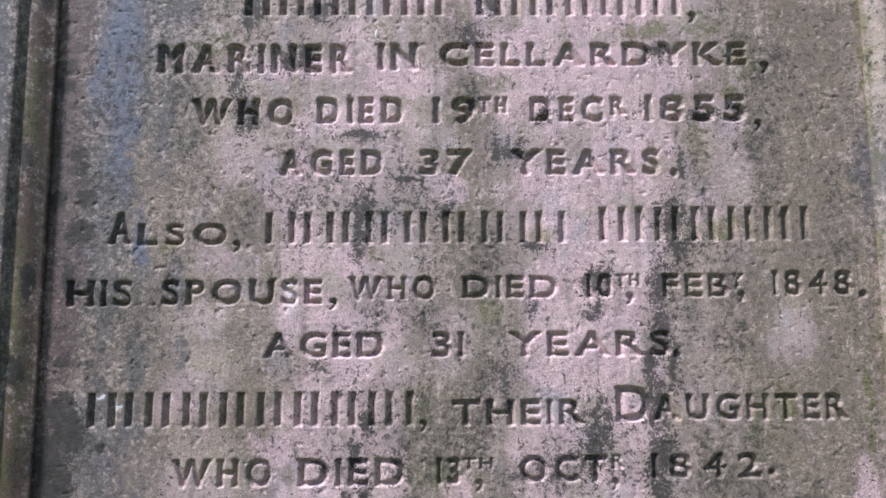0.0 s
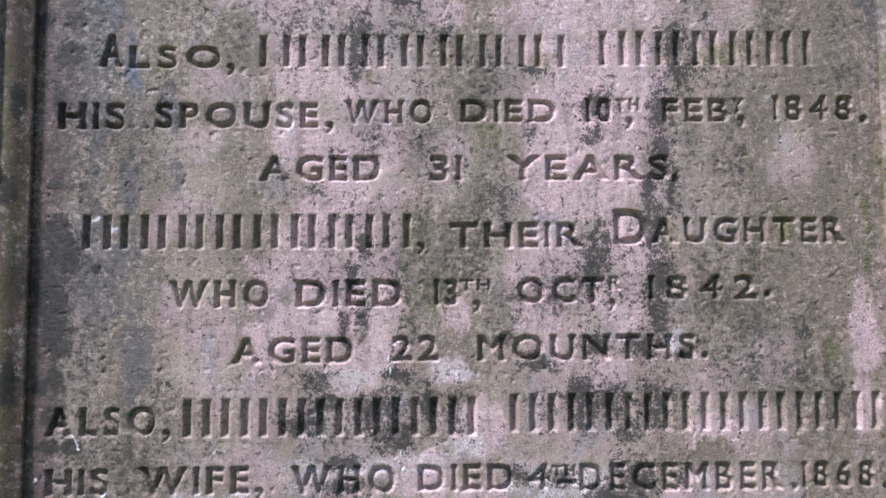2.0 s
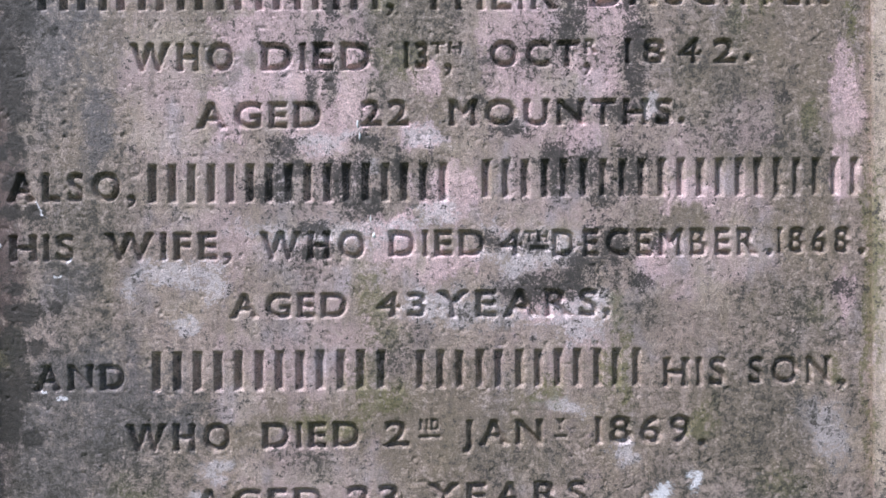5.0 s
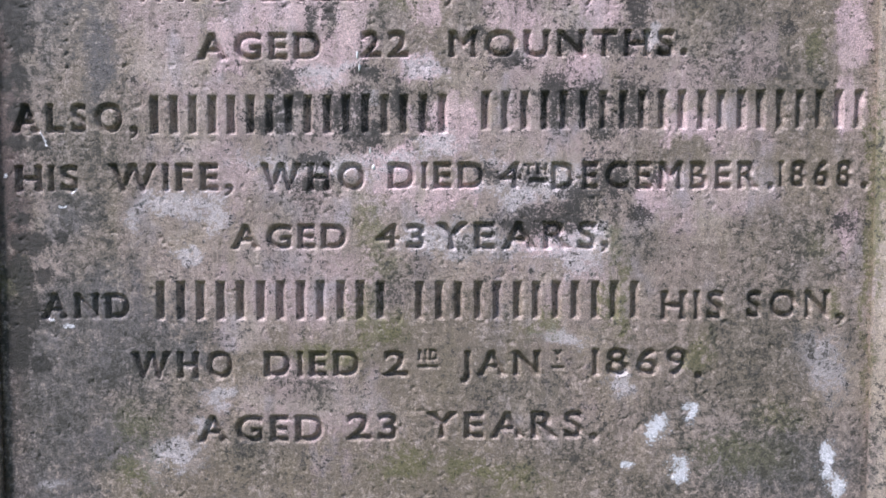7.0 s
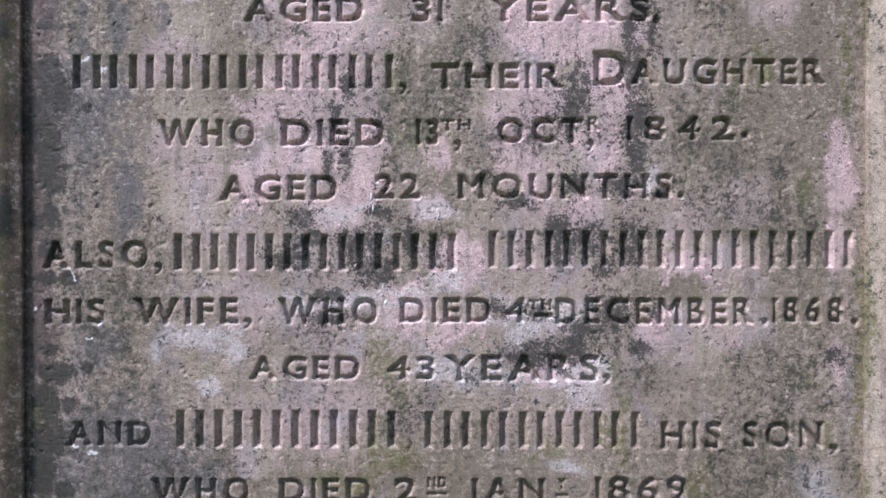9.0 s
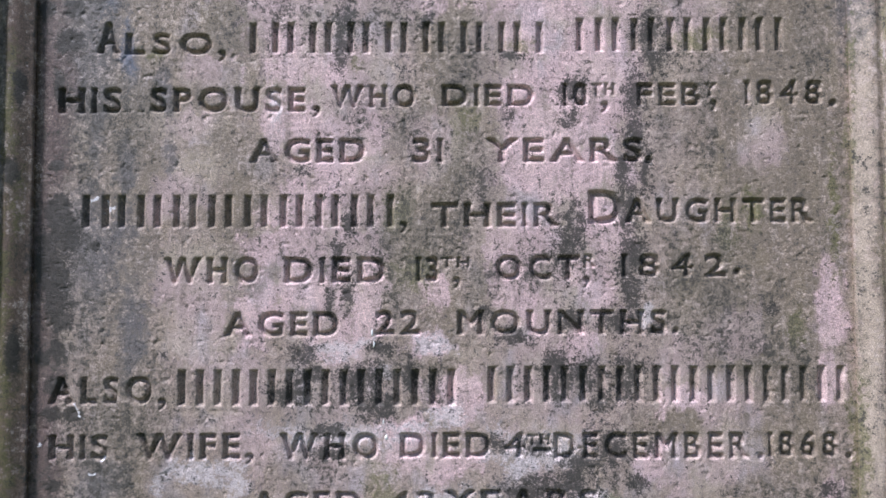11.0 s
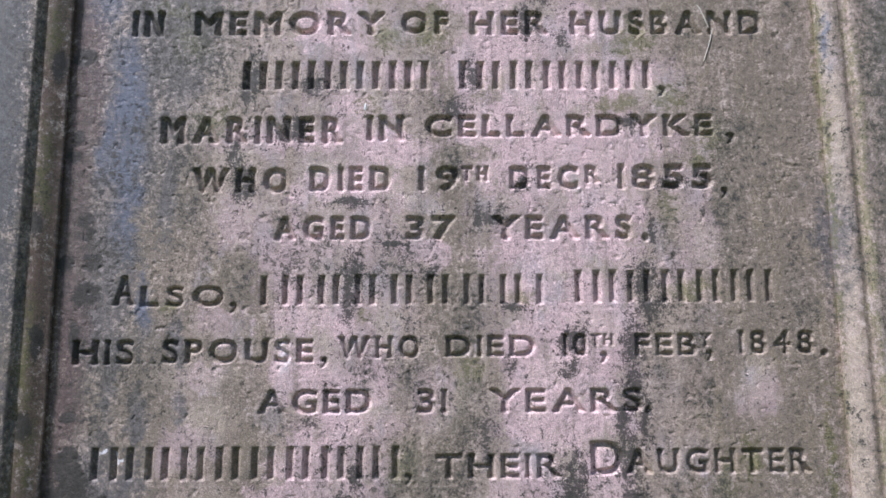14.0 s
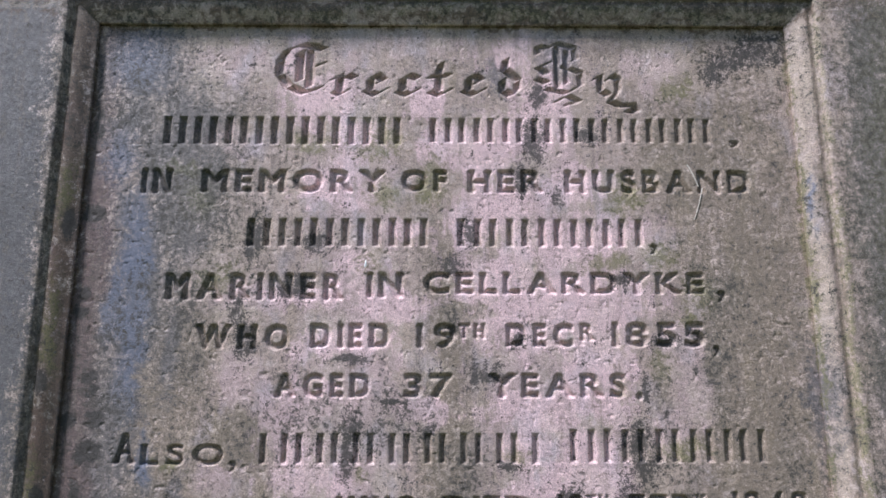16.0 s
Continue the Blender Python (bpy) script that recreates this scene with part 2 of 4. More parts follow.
STAINS["blue"] += [
    (-0.273, 1.253, 0.014, 0.031), (-0.254, 1.180, 0.012, 0.039), (-0.254, 1.096, 0.009, 0.055), (-0.263, 1.336, 0.025, 0.032), (-0.268, 1.123, 0.006, 0.037),
    (-0.243, 1.161, 0.006, 0.014), (0.308, 1.210, 0.003, 0.025), (-0.253, 1.157, 0.014, 0.027), (-0.245, 1.117, 0.009, 0.026), (-0.247, 1.062, 0.005, 0.026),
    (-0.233, 0.995, 0.006, 0.021), (-0.257, 1.104, 0.010, 0.022), (-0.243, 1.083, 0.006, 0.017),
]
STAINS["slate"] += [
    (-0.207, 0.970, 0.007, 0.020), (-0.234, 0.867, 0.014, 0.027), (-0.233, 0.914, 0.008, 0.024), (-0.254, 0.946, 0.008, 0.049), (-0.201, 0.922, 0.006, 0.024),
    (-0.274, 0.556, 0.032, 0.044), (-0.227, 0.532, 0.044, 0.032), (-0.229, 0.791, 0.012, 0.046), (-0.251, 0.683, 0.023, 0.023), (-0.283, 0.508, 0.024, 0.024),
    (-0.233, 0.620, 0.020, 0.032), (-0.260, 0.620, 0.020, 0.024), (-0.174, 0.588, 0.020, 0.016), (-0.239, 1.342, 0.015, 0.032), (-0.259, 1.289, 0.019, 0.026),
    (-0.220, 1.289, 0.015, 0.016), (0.047, 1.327, 0.013, 0.016), (0.097, 1.338, 0.020, 0.032), (-0.212, 1.180, 0.023, 0.029), (-0.219, 1.087, 0.009, 0.046),
]
STAINS["slate"] += [
    (0.300, 1.051, 0.014, 0.054),
]
# reddish left margin, with the moulding's shade put into the colour
STAINS["rust_shade"] += [
    (-0.295, 1.238, 0.009, 0.082), (-0.292, 1.114, 0.010, 0.066), (-0.290, 1.034, 0.010, 0.044), (-0.287, 1.157, 0.015, 0.040), (-0.288, 1.074, 0.014, 0.056),
    (-0.283, 0.987, 0.014, 0.041), (-0.285, 0.922, 0.014, 0.032), (-0.285, 0.883, 0.008, 0.024), (-0.288, 0.933, 0.010, 0.036), (-0.292, 0.874, 0.010, 0.024),
    (-0.293, 0.827, 0.012, 0.031), (-0.285, 0.760, 0.010, 0.038), (-0.286, 0.676, 0.010, 0.030),
]
STAINS["dot"] += [
    (-0.282, 1.065, 0.004, 0.004), (-0.281, 1.052, 0.003, 0.003), (-0.276, 1.036, 0.006, 0.003), (-0.275, 1.029, 0.005, 0.004), (-0.296, 1.031, 0.004, 0.006),
    (-0.276, 1.008, 0.010, 0.008), (-0.284, 0.974, 0.004, 0.011), (-0.285, 0.916, 0.006, 0.004), (-0.280, 0.890, 0.006, 0.004), (-0.284, 0.875, 0.008, 0.007),
    (-0.278, 0.863, 0.011, 0.014), (-0.290, 0.844, 0.008, 0.022), (-0.280, 0.964, 0.006, 0.006), (-0.283, 0.882, 0.009, 0.009), (-0.277, 0.866, 0.010, 0.013),
    (-0.290, 0.839, 0.007, 0.014), (-0.284, 0.819, 0.009, 0.021), (-0.279, 0.800, 0.008, 0.009), (-0.292, 0.773, 0.005, 0.005), (-0.284, 0.754, 0.008, 0.007),
]
STAINS["dot"] += [
    (-0.255, 0.855, 0.003, 0.004), (-0.283, 0.836, 0.008, 0.021), (-0.276, 0.802, 0.004, 0.005), (-0.281, 0.779, 0.006, 0.007), (-0.285, 0.733, 0.008, 0.005),
    (-0.274, 0.665, 0.007, 0.007), (-0.288, 0.649, 0.005, 0.007), (-0.282, 0.638, 0.007, 0.013), (-0.256, 0.668, 0.004, 0.004), (-0.283, 0.665, 0.008, 0.007),
    (-0.291, 0.645, 0.005, 0.005), (-0.269, 0.641, 0.006, 0.006), (-0.284, 0.616, 0.013, 0.013), (-0.289, 0.596, 0.009, 0.020), (-0.273, 0.580, 0.007, 0.006),
    (-0.271, 0.733, 0.007, 0.005), (-0.283, 0.681, 0.005, 0.004), (-0.289, 1.199, 0.009, 0.007), (-0.291, 1.132, 0.004, 0.006), (-0.292, 1.116, 0.005, 0.005),
]
STAINS["dot"] += [
    (-0.278, 1.067, 0.004, 0.004), (-0.277, 1.056, 0.004, 0.004), (-0.272, 1.036, 0.005, 0.003), (-0.273, 1.030, 0.005, 0.003), (-0.292, 1.032, 0.005, 0.005),
    (-0.279, 1.008, 0.008, 0.008), (-0.291, 1.273, 0.003, 0.005),
]
STAINS["tan"] += [
    (-0.191, 1.358, 0.059, 0.013), (-0.012, 1.356, 0.070, 0.012), (0.186, 1.343, 0.030, 0.022), (-0.203, 1.315, 0.024, 0.016), (0.313, 1.312, 0.007, 0.043),
    (0.302, 1.115, 0.006, 0.056), (-0.194, 0.946, 0.036, 0.016), (-0.185, 0.914, 0.024, 0.016), (0.004, 0.930, 0.012, 0.024), (-0.008, 1.071, 0.013, 0.009),
    (-0.167, 1.118, 0.025, 0.013), (0.236, 0.946, 0.012, 0.024), (0.004, 0.776, 0.023, 0.008), (0.012, 0.741, 0.015, 0.012), (-0.179, 0.836, 0.023, 0.019),
    (-0.172, 0.779, 0.023, 0.011), (0.191, 0.691, 0.016, 0.016),
]
STAINS["slate"] += [(-0.262, 0.560, 0.045, 0.10), (-0.275, 0.480, 0.050, 0.05), (-0.255, 1.325, 0.040, 0.045)]
# top moulding and panel's left edge also darkened here to paint their shade
STAINS["soot_shade"] += [(0.0, 1.383, 0.6, 0.012), (0.40, 1.10, 0.07, 0.9), (-0.26, 1.30, 0.05, 0.08), (-0.27, 0.56, 0.05, 0.12), (-0.275, 0.82, 0.025, 0.12), (0.255, 0.515, 0.06, 0.05), (0.17, 0.475, 0.10, 0.03)]
# broad tones of whole stretches of the face, the border and the moulding
STAINS["brown"] += [
    (0.254, 1.152, 0.042, 0.128), (0.234, 1.078, 0.041, 0.074), (-0.205, 1.077, 0.031, 0.055), (0.246, 0.929, 0.040, 0.085),
    (-0.230, 1.042, 0.037, 0.047), (-0.232, 0.892, 0.040, 0.047), (0.226, 0.779, 0.040, 0.062), (-0.028, 0.583, 0.195, 0.047),
    (-0.030, 0.495, 0.279, 0.048), (0.39, 1.10, 0.07, 0.8), (-0.235, 0.95, 0.03, 0.40), (0.25, 1.0, 0.06, 0.40), (0.002, 0.97, 0.020, 0.30),
    # first here: left moulding browned, for its own tone and its shade
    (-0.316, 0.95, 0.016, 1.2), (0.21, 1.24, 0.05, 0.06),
]
# the narrow strip at x 0.3185 paints the shade in the right groove
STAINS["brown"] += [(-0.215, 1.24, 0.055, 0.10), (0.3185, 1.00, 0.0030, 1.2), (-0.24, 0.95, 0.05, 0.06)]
STAINS["soot_shade"] += [(-0.210, 1.22, 0.060, 0.09), (-0.225, 1.12, 0.040, 0.06), (-0.25, 0.68, 0.045, 0.06), (-0.24, 0.95, 0.04, 0.05), (0.25, 0.66, 0.045, 0.03)]
STAINS["slate"] += [(0.24, 0.505, 0.07, 0.035), (-0.205, 1.25, 0.03, 0.06)]
STAINS["slate"] += [(-0.22, 0.60, 0.06, 0.05), (0.365, 1.1, 0.030, 0.9), (0.44, 1.1, 0.045, 0.9)]
STAINS["soot_shade"] += [(-0.21, 0.57, 0.06, 0.05), (-0.24, 0.73, 0.05, 0.04), (-0.05, 0.86, 0.10, 0.03), (0.02, 0.90, 0.03, 0.04), (0.08, 0.84, 0.06, 0.03)]
STAINS["brown"] += [(-0.02, 0.865, 0.05, 0.03), (-0.15, 0.87, 0.03, 0.05), (-0.16, 1.02, 0.03, 0.05), (-0.17, 0.93, 0.03, 0.04)]
STAINS["slate"] += [(-0.222, 1.24, 0.045, 0.10), (-0.25, 1.15, 0.04, 0.10), (-0.265, 1.02, 0.03, 0.10), (-0.26, 0.85, 0.03, 0.06), (0.40, 1.2, 0.04, 0.5)]
STAINS["soot_shade"] += [(-0.12, 1.03, 0.05, 0.03), (-0.04, 1.03, 0.04, 0.03), (-0.27, 1.05, 0.03, 0.10)]
STAINS["green"] += [(-0.310, 1.22, 0.006, 0.03), (-0.311, 1.10, 0.006, 0.05), (-0.309, 0.88, 0.006, 0.03), (-0.310, 0.70, 0.006, 0.05)]
STAINS["rust_shade"] += [(-0.312, 1.28, 0.006, 0.03), (-0.313, 1.16, 0.005, 0.02), (-0.311, 1.02, 0.006, 0.03), (-0.312, 0.84, 0.006, 0.04)]
STAINS["dot"] += [(-0.306, 1.19, 0.004, 0.012), (-0.314, 1.06, 0.004, 0.010), (-0.308, 0.97, 0.003, 0.014), (-0.313, 0.91, 0.004, 0.010), (-0.309, 0.78, 0.004, 0.016)]
STAINS["white"] += [(-0.2522, 0.8877, 0.0032, 0.0020), (-0.2430, 0.8865, 0.0024, 0.0016), (-0.2671, 0.7389, 0.0023, 0.0015), (-0.2548, 0.6097, 0.0039, 0.0020), (-0.2666, 0.6077, 0.0020, 0.0016), (-0.2486, 0.7020, 0.0023, 0.0016), (-0.2914, 0.7059, 0.0023, 0.0016), (-0.2586, 0.6911, 0.0023, 0.0016)]
STAINS["soot_shade"] += [(0.20, 0.80, 0.05, 0.04), (0.24, 0.775, 0.04, 0.03), (0.24, 0.59, 0.06, 0.04), (0.19, 0.545, 0.06, 0.03), (-0.06, 0.955, 0.04, 0.02)]
STAINS["brown"] += [(0.22, 0.58, 0.07, 0.05), (0.20, 0.83, 0.05, 0.04), (0.19, 0.72, 0.04, 0.03)]
# top moulding band darkened, dirt and downward-facing shade together
STAINS["grime_shade"] += [(0.0, 1.3845, 0.6, 0.005)]
STAINS["pale"] += [(0.07, 0.705, 0.045, 0.016), (0.02, 0.665, 0.05, 0.016), (0.10, 0.665, 0.03, 0.02), (-0.08, 0.72, 0.05, 0.012)]
STAINS["pink"] += [(0.03, 1.25, 0.035, 0.03), (0.04, 1.205, 0.04, 0.025), (0.04, 1.15, 0.04, 0.02), (0.05, 1.105, 0.03, 0.02)]
STAINS["band"] += [(-0.08, 0.64, 0.07, 0.04), (-0.09, 0.55, 0.06, 0.03), (-0.06, 0.70, 0.08, 0.03)]
STAINS["band"] += [(-0.075, 1.02, 0.045, 0.48), (0.085, 1.00, 0.062, 0.42)]
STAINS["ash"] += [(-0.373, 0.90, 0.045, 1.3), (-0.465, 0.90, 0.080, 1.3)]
# full-height strips for the shaded margin beside the left moulding
STAINS["rust_shade"] += [(-0.289, 1.10, 0.017, 0.32), (-0.291, 0.80, 0.012, 0.30)]
STAINS["dot"] += [(-0.321, 1.350, 0.003, 0.004)]
# left moulding face and crease lines: dirt with shade painted in
STAINS["grime_shade"] += [(-0.3012, 0.95, 0.0024, 1.2), (-0.3095, 0.95, 0.0090, 1.2), (0.0, 1.3720, 0.6, 0.0026), (0.0, 1.3900, 0.6, 0.003)]
# right moulding's band and ridge paled, painting the light on their left-facing sides
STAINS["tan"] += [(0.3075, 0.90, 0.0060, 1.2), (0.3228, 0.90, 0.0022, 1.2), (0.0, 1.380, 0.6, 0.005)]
STAINS["green"] += [(0.3232, 0.95, 0.0035, 0.5), (0.301, 1.15, 0.003, 0.3), (0.39, 1.20, 0.05, 0.30), (-0.315, 0.80, 0.006, 0.10), (-0.314, 0.95, 0.005, 0.06), (0.05, 1.380, 0.3, 0.006)]


def stain_masks(x, z):
    """For each kind of growth, wear or painted shade, how strong it is at each place."""
    wx = x + 0.013 * (rough(x, z, 0.03, 11) - 0.5) + 0.009 * (rough(x, z, 0.007, 41, 3) - 0.5)
    wz = z + 0.030 * (rough(x, z, 0.03, 23) - 0.5) + 0.012 * (rough(x, z, 0.007, 47, 3) - 0.5)
    masks = {}
    for kind, spots in STAINS.items():
        m = np.zeros_like(x)
        for cx, cz, rx, rz in spots:
            px, pz = (0.75 * x + 0.25 * wx, 0.85 * z + 0.15 * wz) if kind == "dot" else (0.4 * x + 0.6 * wx, 0.6 * z + 0.4 * wz) if kind == "black" else (wx, wz)
            near = (np.abs(px - cx) < 2.5 * rx) & (np.abs(pz - cz) < 2.5 * rz)
            q = ((px[near] - cx) / rx) ** 2 + ((pz[near] - cz) / rz) ** 2
            m[near] = np.maximum(m[near], np.exp(-0.75 * q))
        masks[kind] = m
    return masks


def give_masks(me, x, z):
    for kind, m in stain_masks(x, z).items():
        me.attributes.new("stain_" + kind, "FLOAT", "POINT").data.foreach_set("value", m.astype(np.float32))


# ---- materials ----
class Nodes:
    """A short way to write node trees."""

    def __init__(self, name):
        self.material = bpy.data.materials.new(name)
        self.material.use_nodes = True
        self.tree = self.material.node_tree
        self.shader = self.tree.nodes["Principled BSDF"]

    def link(self, a, b):
        if isinstance(a, (int, float, tuple)):
            b.default_value = a
        else:
            self.tree.links.new(a, b)

    def place(self, sx=1, sy=1, sz=1):
        g = self.tree.nodes.new("ShaderNodeNewGeometry")
        m = self.tree.nodes.new("ShaderNodeVectorMath")
        m.operation = "MULTIPLY"
        self.tree.links.new(g.outputs["Position"], m.inputs[0])
        m.inputs[1].default_value = (sx, sy, sz)
        return m.outputs[0]

    def noise(self, scale, detail=4, where=None, roughness=0.6):
        n = self.tree.nodes.new("ShaderNodeTexNoise")
        n.inputs["Scale"].default_value, n.inputs["Detail"].default_value = scale, detail
        n.inputs["Roughness"].default_value = roughness
        self.tree.links.new(where or self.place(), n.inputs["Vector"])
        return n.outputs["Fac"]

    def attribute(self, name):
        a = self.tree.nodes.new("ShaderNodeAttribute")
        a.attribute_name = name
        return a.outputs["Fac"]

    def math(self, operation, a, b=0.0, c=0.0):
        m = self.tree.nodes.new("ShaderNodeMath")
        m.operation = operation
        for v, s in zip((a, b, c), m.inputs):
            self.link(v, s)
        return m.outputs[0]

    def ramp(self, value, low, high, to=1.0):
        m = self.tree.nodes.new("ShaderNodeMapRange")
        m.interpolation_type = "SMOOTHSTEP"
        self.link(value, m.inputs[0])
        m.inputs[1].default_value, m.inputs[2].default_value, m.inputs[4].default_value = low, high, to
        return m.outputs[0]

    def mix(self, f, a, b, kind="MIX"):
        m = self.tree.nodes.new("ShaderNodeMix")
        m.data_type, m.blend_type = "RGBA", kind
        self.link(f, m.inputs[0])
        self.link((*a, 1) if isinstance(a, tuple) else a, m.inputs[6])
        self.link((*b, 1) if isinstance(b, tuple) else b, m.inputs[7])
        return m.outputs[2]


def weathered_sandstone():
    n = Nodes("weathered_pink_sandstone")
    broad = n.noise(9, 5)
    patch = n.noise(1, 6, n.place(55, 55, 34), 0.65)
    streak = n.noise(1, 5, n.place(85, 85, 5))
    mottle = n.noise(190, 4, roughness=0.7)
    fine = n.noise(620, 3, roughness=0.7)
    grain = n.noise(1500, 2, roughness=0.7)
    # one level that breaks every growth up into flecks of several sizes
    fleck = n.math("MULTIPLY_ADD", n.math("SUBTRACT", fine, 0.5), 1.3, 0.5)
    fleck = n.math("MULTIPLY_ADD", n.math("SUBTRACT", mottle, 0.5), 2.0, fleck)
    fleck = n.math("MULTIPLY_ADD", n.math("SUBTRACT", patch, 0.5), 1.4, fleck)
    # finer specks, for growths that dust the face without covering it
    peck = n.math("MULTIPLY_ADD", n.math("SUBTRACT", fine, 0.5), 2.2, 0.5)
    peck = n.math("MULTIPLY_ADD", n.math("SUBTRACT", grain, 0.5), 1.0, peck)
    peck = n.math("MULTIPLY_ADD", n.math("SUBTRACT", mottle, 0.5), 1.5, peck)
    # a second, unrelated spread of flecks that also crosses the worn patches
    spot = n.math("MULTIPLY_ADD", n.math("SUBTRACT", n.noise(250, 4, n.place(1.0, 1.3, 0.85), 0.7), 0.5), 2.1, 0.5)
    spot = n.math("MULTIPLY_ADD", n.math("SUBTRACT", n.noise(62, 3, n.place(1.2, 1.7, 0.7)), 0.5), 1.5, spot)
    spot = n.math("MULTIPLY_ADD", n.math("SUBTRACT", n.noise(800, 2, n.place(1, 0.7, 1.1)), 0.5), 0.9, spot)
    flake = n.math("MULTIPLY_ADD", n.math("SUBTRACT", streak, 0.5), 0.75, patch)
    flake = n.math("MULTIPLY_ADD", n.math("SUBTRACT", mottle, 0.5), 0.7, flake)

    tone = n.noise(26, 3)
    tone_other = n.noise(1, 3, n.place(33, 19, 21))
    run = n.math("MULTIPLY_ADD", n.math("SUBTRACT", mottle, 0.5), 0.45, n.noise(1, 4, n.place(130, 130, 9), 0.65))
    tone_olive = n.noise(1, 4, n.place(47, 23, 15), 0.65)

    crust = n.mix(n.ramp(broad, 0.38, 0.62), (0.365, 0.278, 0.238), (0.280, 0.214, 0.178))
    crust = n.mix(n.ramp(streak, 0.45, 0.62, 0.6), crust, (0.210, 0.166, 0.138))

    def growth(kind, ground, low, high, depth, colour, to=1.0, by=None, weight=1.0):
        level = n.math("MULTIPLY", n.attribute("stain_" + kind), weight)
        level = n.math("MULTIPLY_ADD", n.math("SUBTRACT", by or fleck, 0.5), depth, level)
        return n.mix(n.ramp(level, low, high, to), ground, colour)

    crust = n.mix(n.ramp(tone, 0.48, 0.68, 0.7), crust, (0.345, 0.272, 0.210))
    crust = n.mix(n.ramp(tone_other, 0.52, 0.68, 0.7), crust, (0.275, 0.232, 0.232))
    stone = growth("brown", crust, 0.3, 0.8, 1.2, (0.190, 0.150, 0.108), 0.85)
    stone = n.mix(n.ramp(tone_olive, 0.50, 0.66, 0.55), stone, (0.225, 0.178, 0.120))
    stone = n.mix(n.ramp(fleck, 0.54, 0.95, 0.80), stone, (0.100, 0.084, 0.062))
    stone = n.mix(n.ramp(fleck, 0.44, 0.05, 0.50), stone, (0.470, 0.385, 0.330))
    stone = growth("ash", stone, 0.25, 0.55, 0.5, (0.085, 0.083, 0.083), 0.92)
    # tan patches of the stone, plus the painted light on the right moulding
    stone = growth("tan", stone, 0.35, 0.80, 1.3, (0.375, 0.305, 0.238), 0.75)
    stone = growth("slate", stone, 0.25, 0.95, 1.0, (0.108, 0.100, 0.104), 0.82)
    # reddish staining and the painted shade of the left margin
    stone = growth("rust_shade", stone, 0.15, 0.90, 0.8, (0.094, 0.060, 0.055), 0.88)
    bare = n.mix(n.ramp(tone, 0.42, 0.66), (0.480, 0.350, 0.342), (0.465, 0.372, 0.322))
    bare = n.mix(n.ramp(tone_other, 0.50, 0.66, 0.8), bare, (0.445, 0.375, 0.388))
    stone = growth("band", stone, 0.42, 0.80, 1.5, bare, 0.60, flake)
    stone = growth("pink", stone, 0.36, 0.72, 1.5, n.mix(0.55, bare, (0.620, 0.432, 0.432)), 0.92, flake)
    stone = n.mix(n.ramp(run, 0.52, 0.70, 0.45), stone, (0.165, 0.132, 0.112))
    stone = growth("pale", stone, 0.42, 0.90, 1.2, (0.600, 0.530, 0.530), 0.68)
    stone = n.mix(n.ramp(spot, 0.60, 0.98, 0.62), stone, (0.135, 0.112, 0.086))
    stone = n.mix(n.ramp(spot, 0.38, 0.08, 0.45), stone, (1.42, 1.42, 1.42), "MULTIPLY")
    stone = growth("blue", stone, 0.08, 1.00, 0.9, (0.112, 0.128, 0.180), 0.84)
    # dark moulding strips: dirt, and the shade of creases and turned-away faces
    stone = growth("grime_shade", stone, 0.26, 0.84, 1.15, (0.112, 0.072, 0.048), 0.78)
    stone = growth("green", stone, 0.42, 1.05, 1.4, (0.138, 0.130, 0.050), 0.70)
    # dark flecked growth; its wash also paints shade at the left edge and top
    stone = growth("soot_shade", stone, 0.20, 1.0, 0.7, (0.110, 0.098, 0.082), 0.32)
    stone = growth("soot_shade", stone, 0.52, 0.90, 1.6, (0.070, 0.062, 0.050), 0.85, None, 0.62)
    stone = growth("dot", stone, 0.25, 0.80, 0.7, (0.036, 0.032, 0.027), 0.86, None, 1.35)
    stone = growth("black", stone, 0.20, 1.0, 0.9, (0.100, 0.088, 0.076), 0.58)
    stone = growth("black", stone, 0.46, 0.76, 1.55, (0.042, 0.037, 0.032), 0.82, n.math("MULTIPLY_ADD", fleck, 0.5, n.math("MULTIPLY", peck, 0.55)))
    stone = growth("white", stone, 0.42, 0.72, 0.85, (0.76, 0.73, 0.75), 0.88, peck)
    stone = n.mix(n.ramp(fleck, 0.80, 1.05, 0.8), stone, (0.060, 0.052, 0.046))
    stone = n.mix(n.ramp(grain, 0.46, 0.62, 0.52), stone, (0.48, 0.46, 0.45), "MULTIPLY")
    stone = n.mix(n.ramp(grain, 0.49, 0.36), stone, (1.55, 1.52, 1.50), "MULTIPLY")
    n.link(stone, n.shader.inputs["Base Color"])
    n.link(n.math("ADD", n.ramp(mottle, 0.35, 0.65, 0.30), 0.52), n.shader.inputs["Roughness"])
    n.shader.inputs["Specular IOR Level"].default_value = 0.4
    height = n.math("MULTIPLY_ADD", grain, 0.60, n.math("MULTIPLY", fine, 0.9))
    height = n.math("MULTIPLY_ADD", mottle, 0.7, height)
    bump = n.tree.nodes.new("ShaderNodeBump")
    bump.inputs["Strength"].default_value, bump.inputs["Distance"].default_value = 0.46, 0.0013
    n.link(height, bump.inputs["Height"])
    n.link(bump.outputs[0], n.shader.inputs["Normal"])
    return n.material


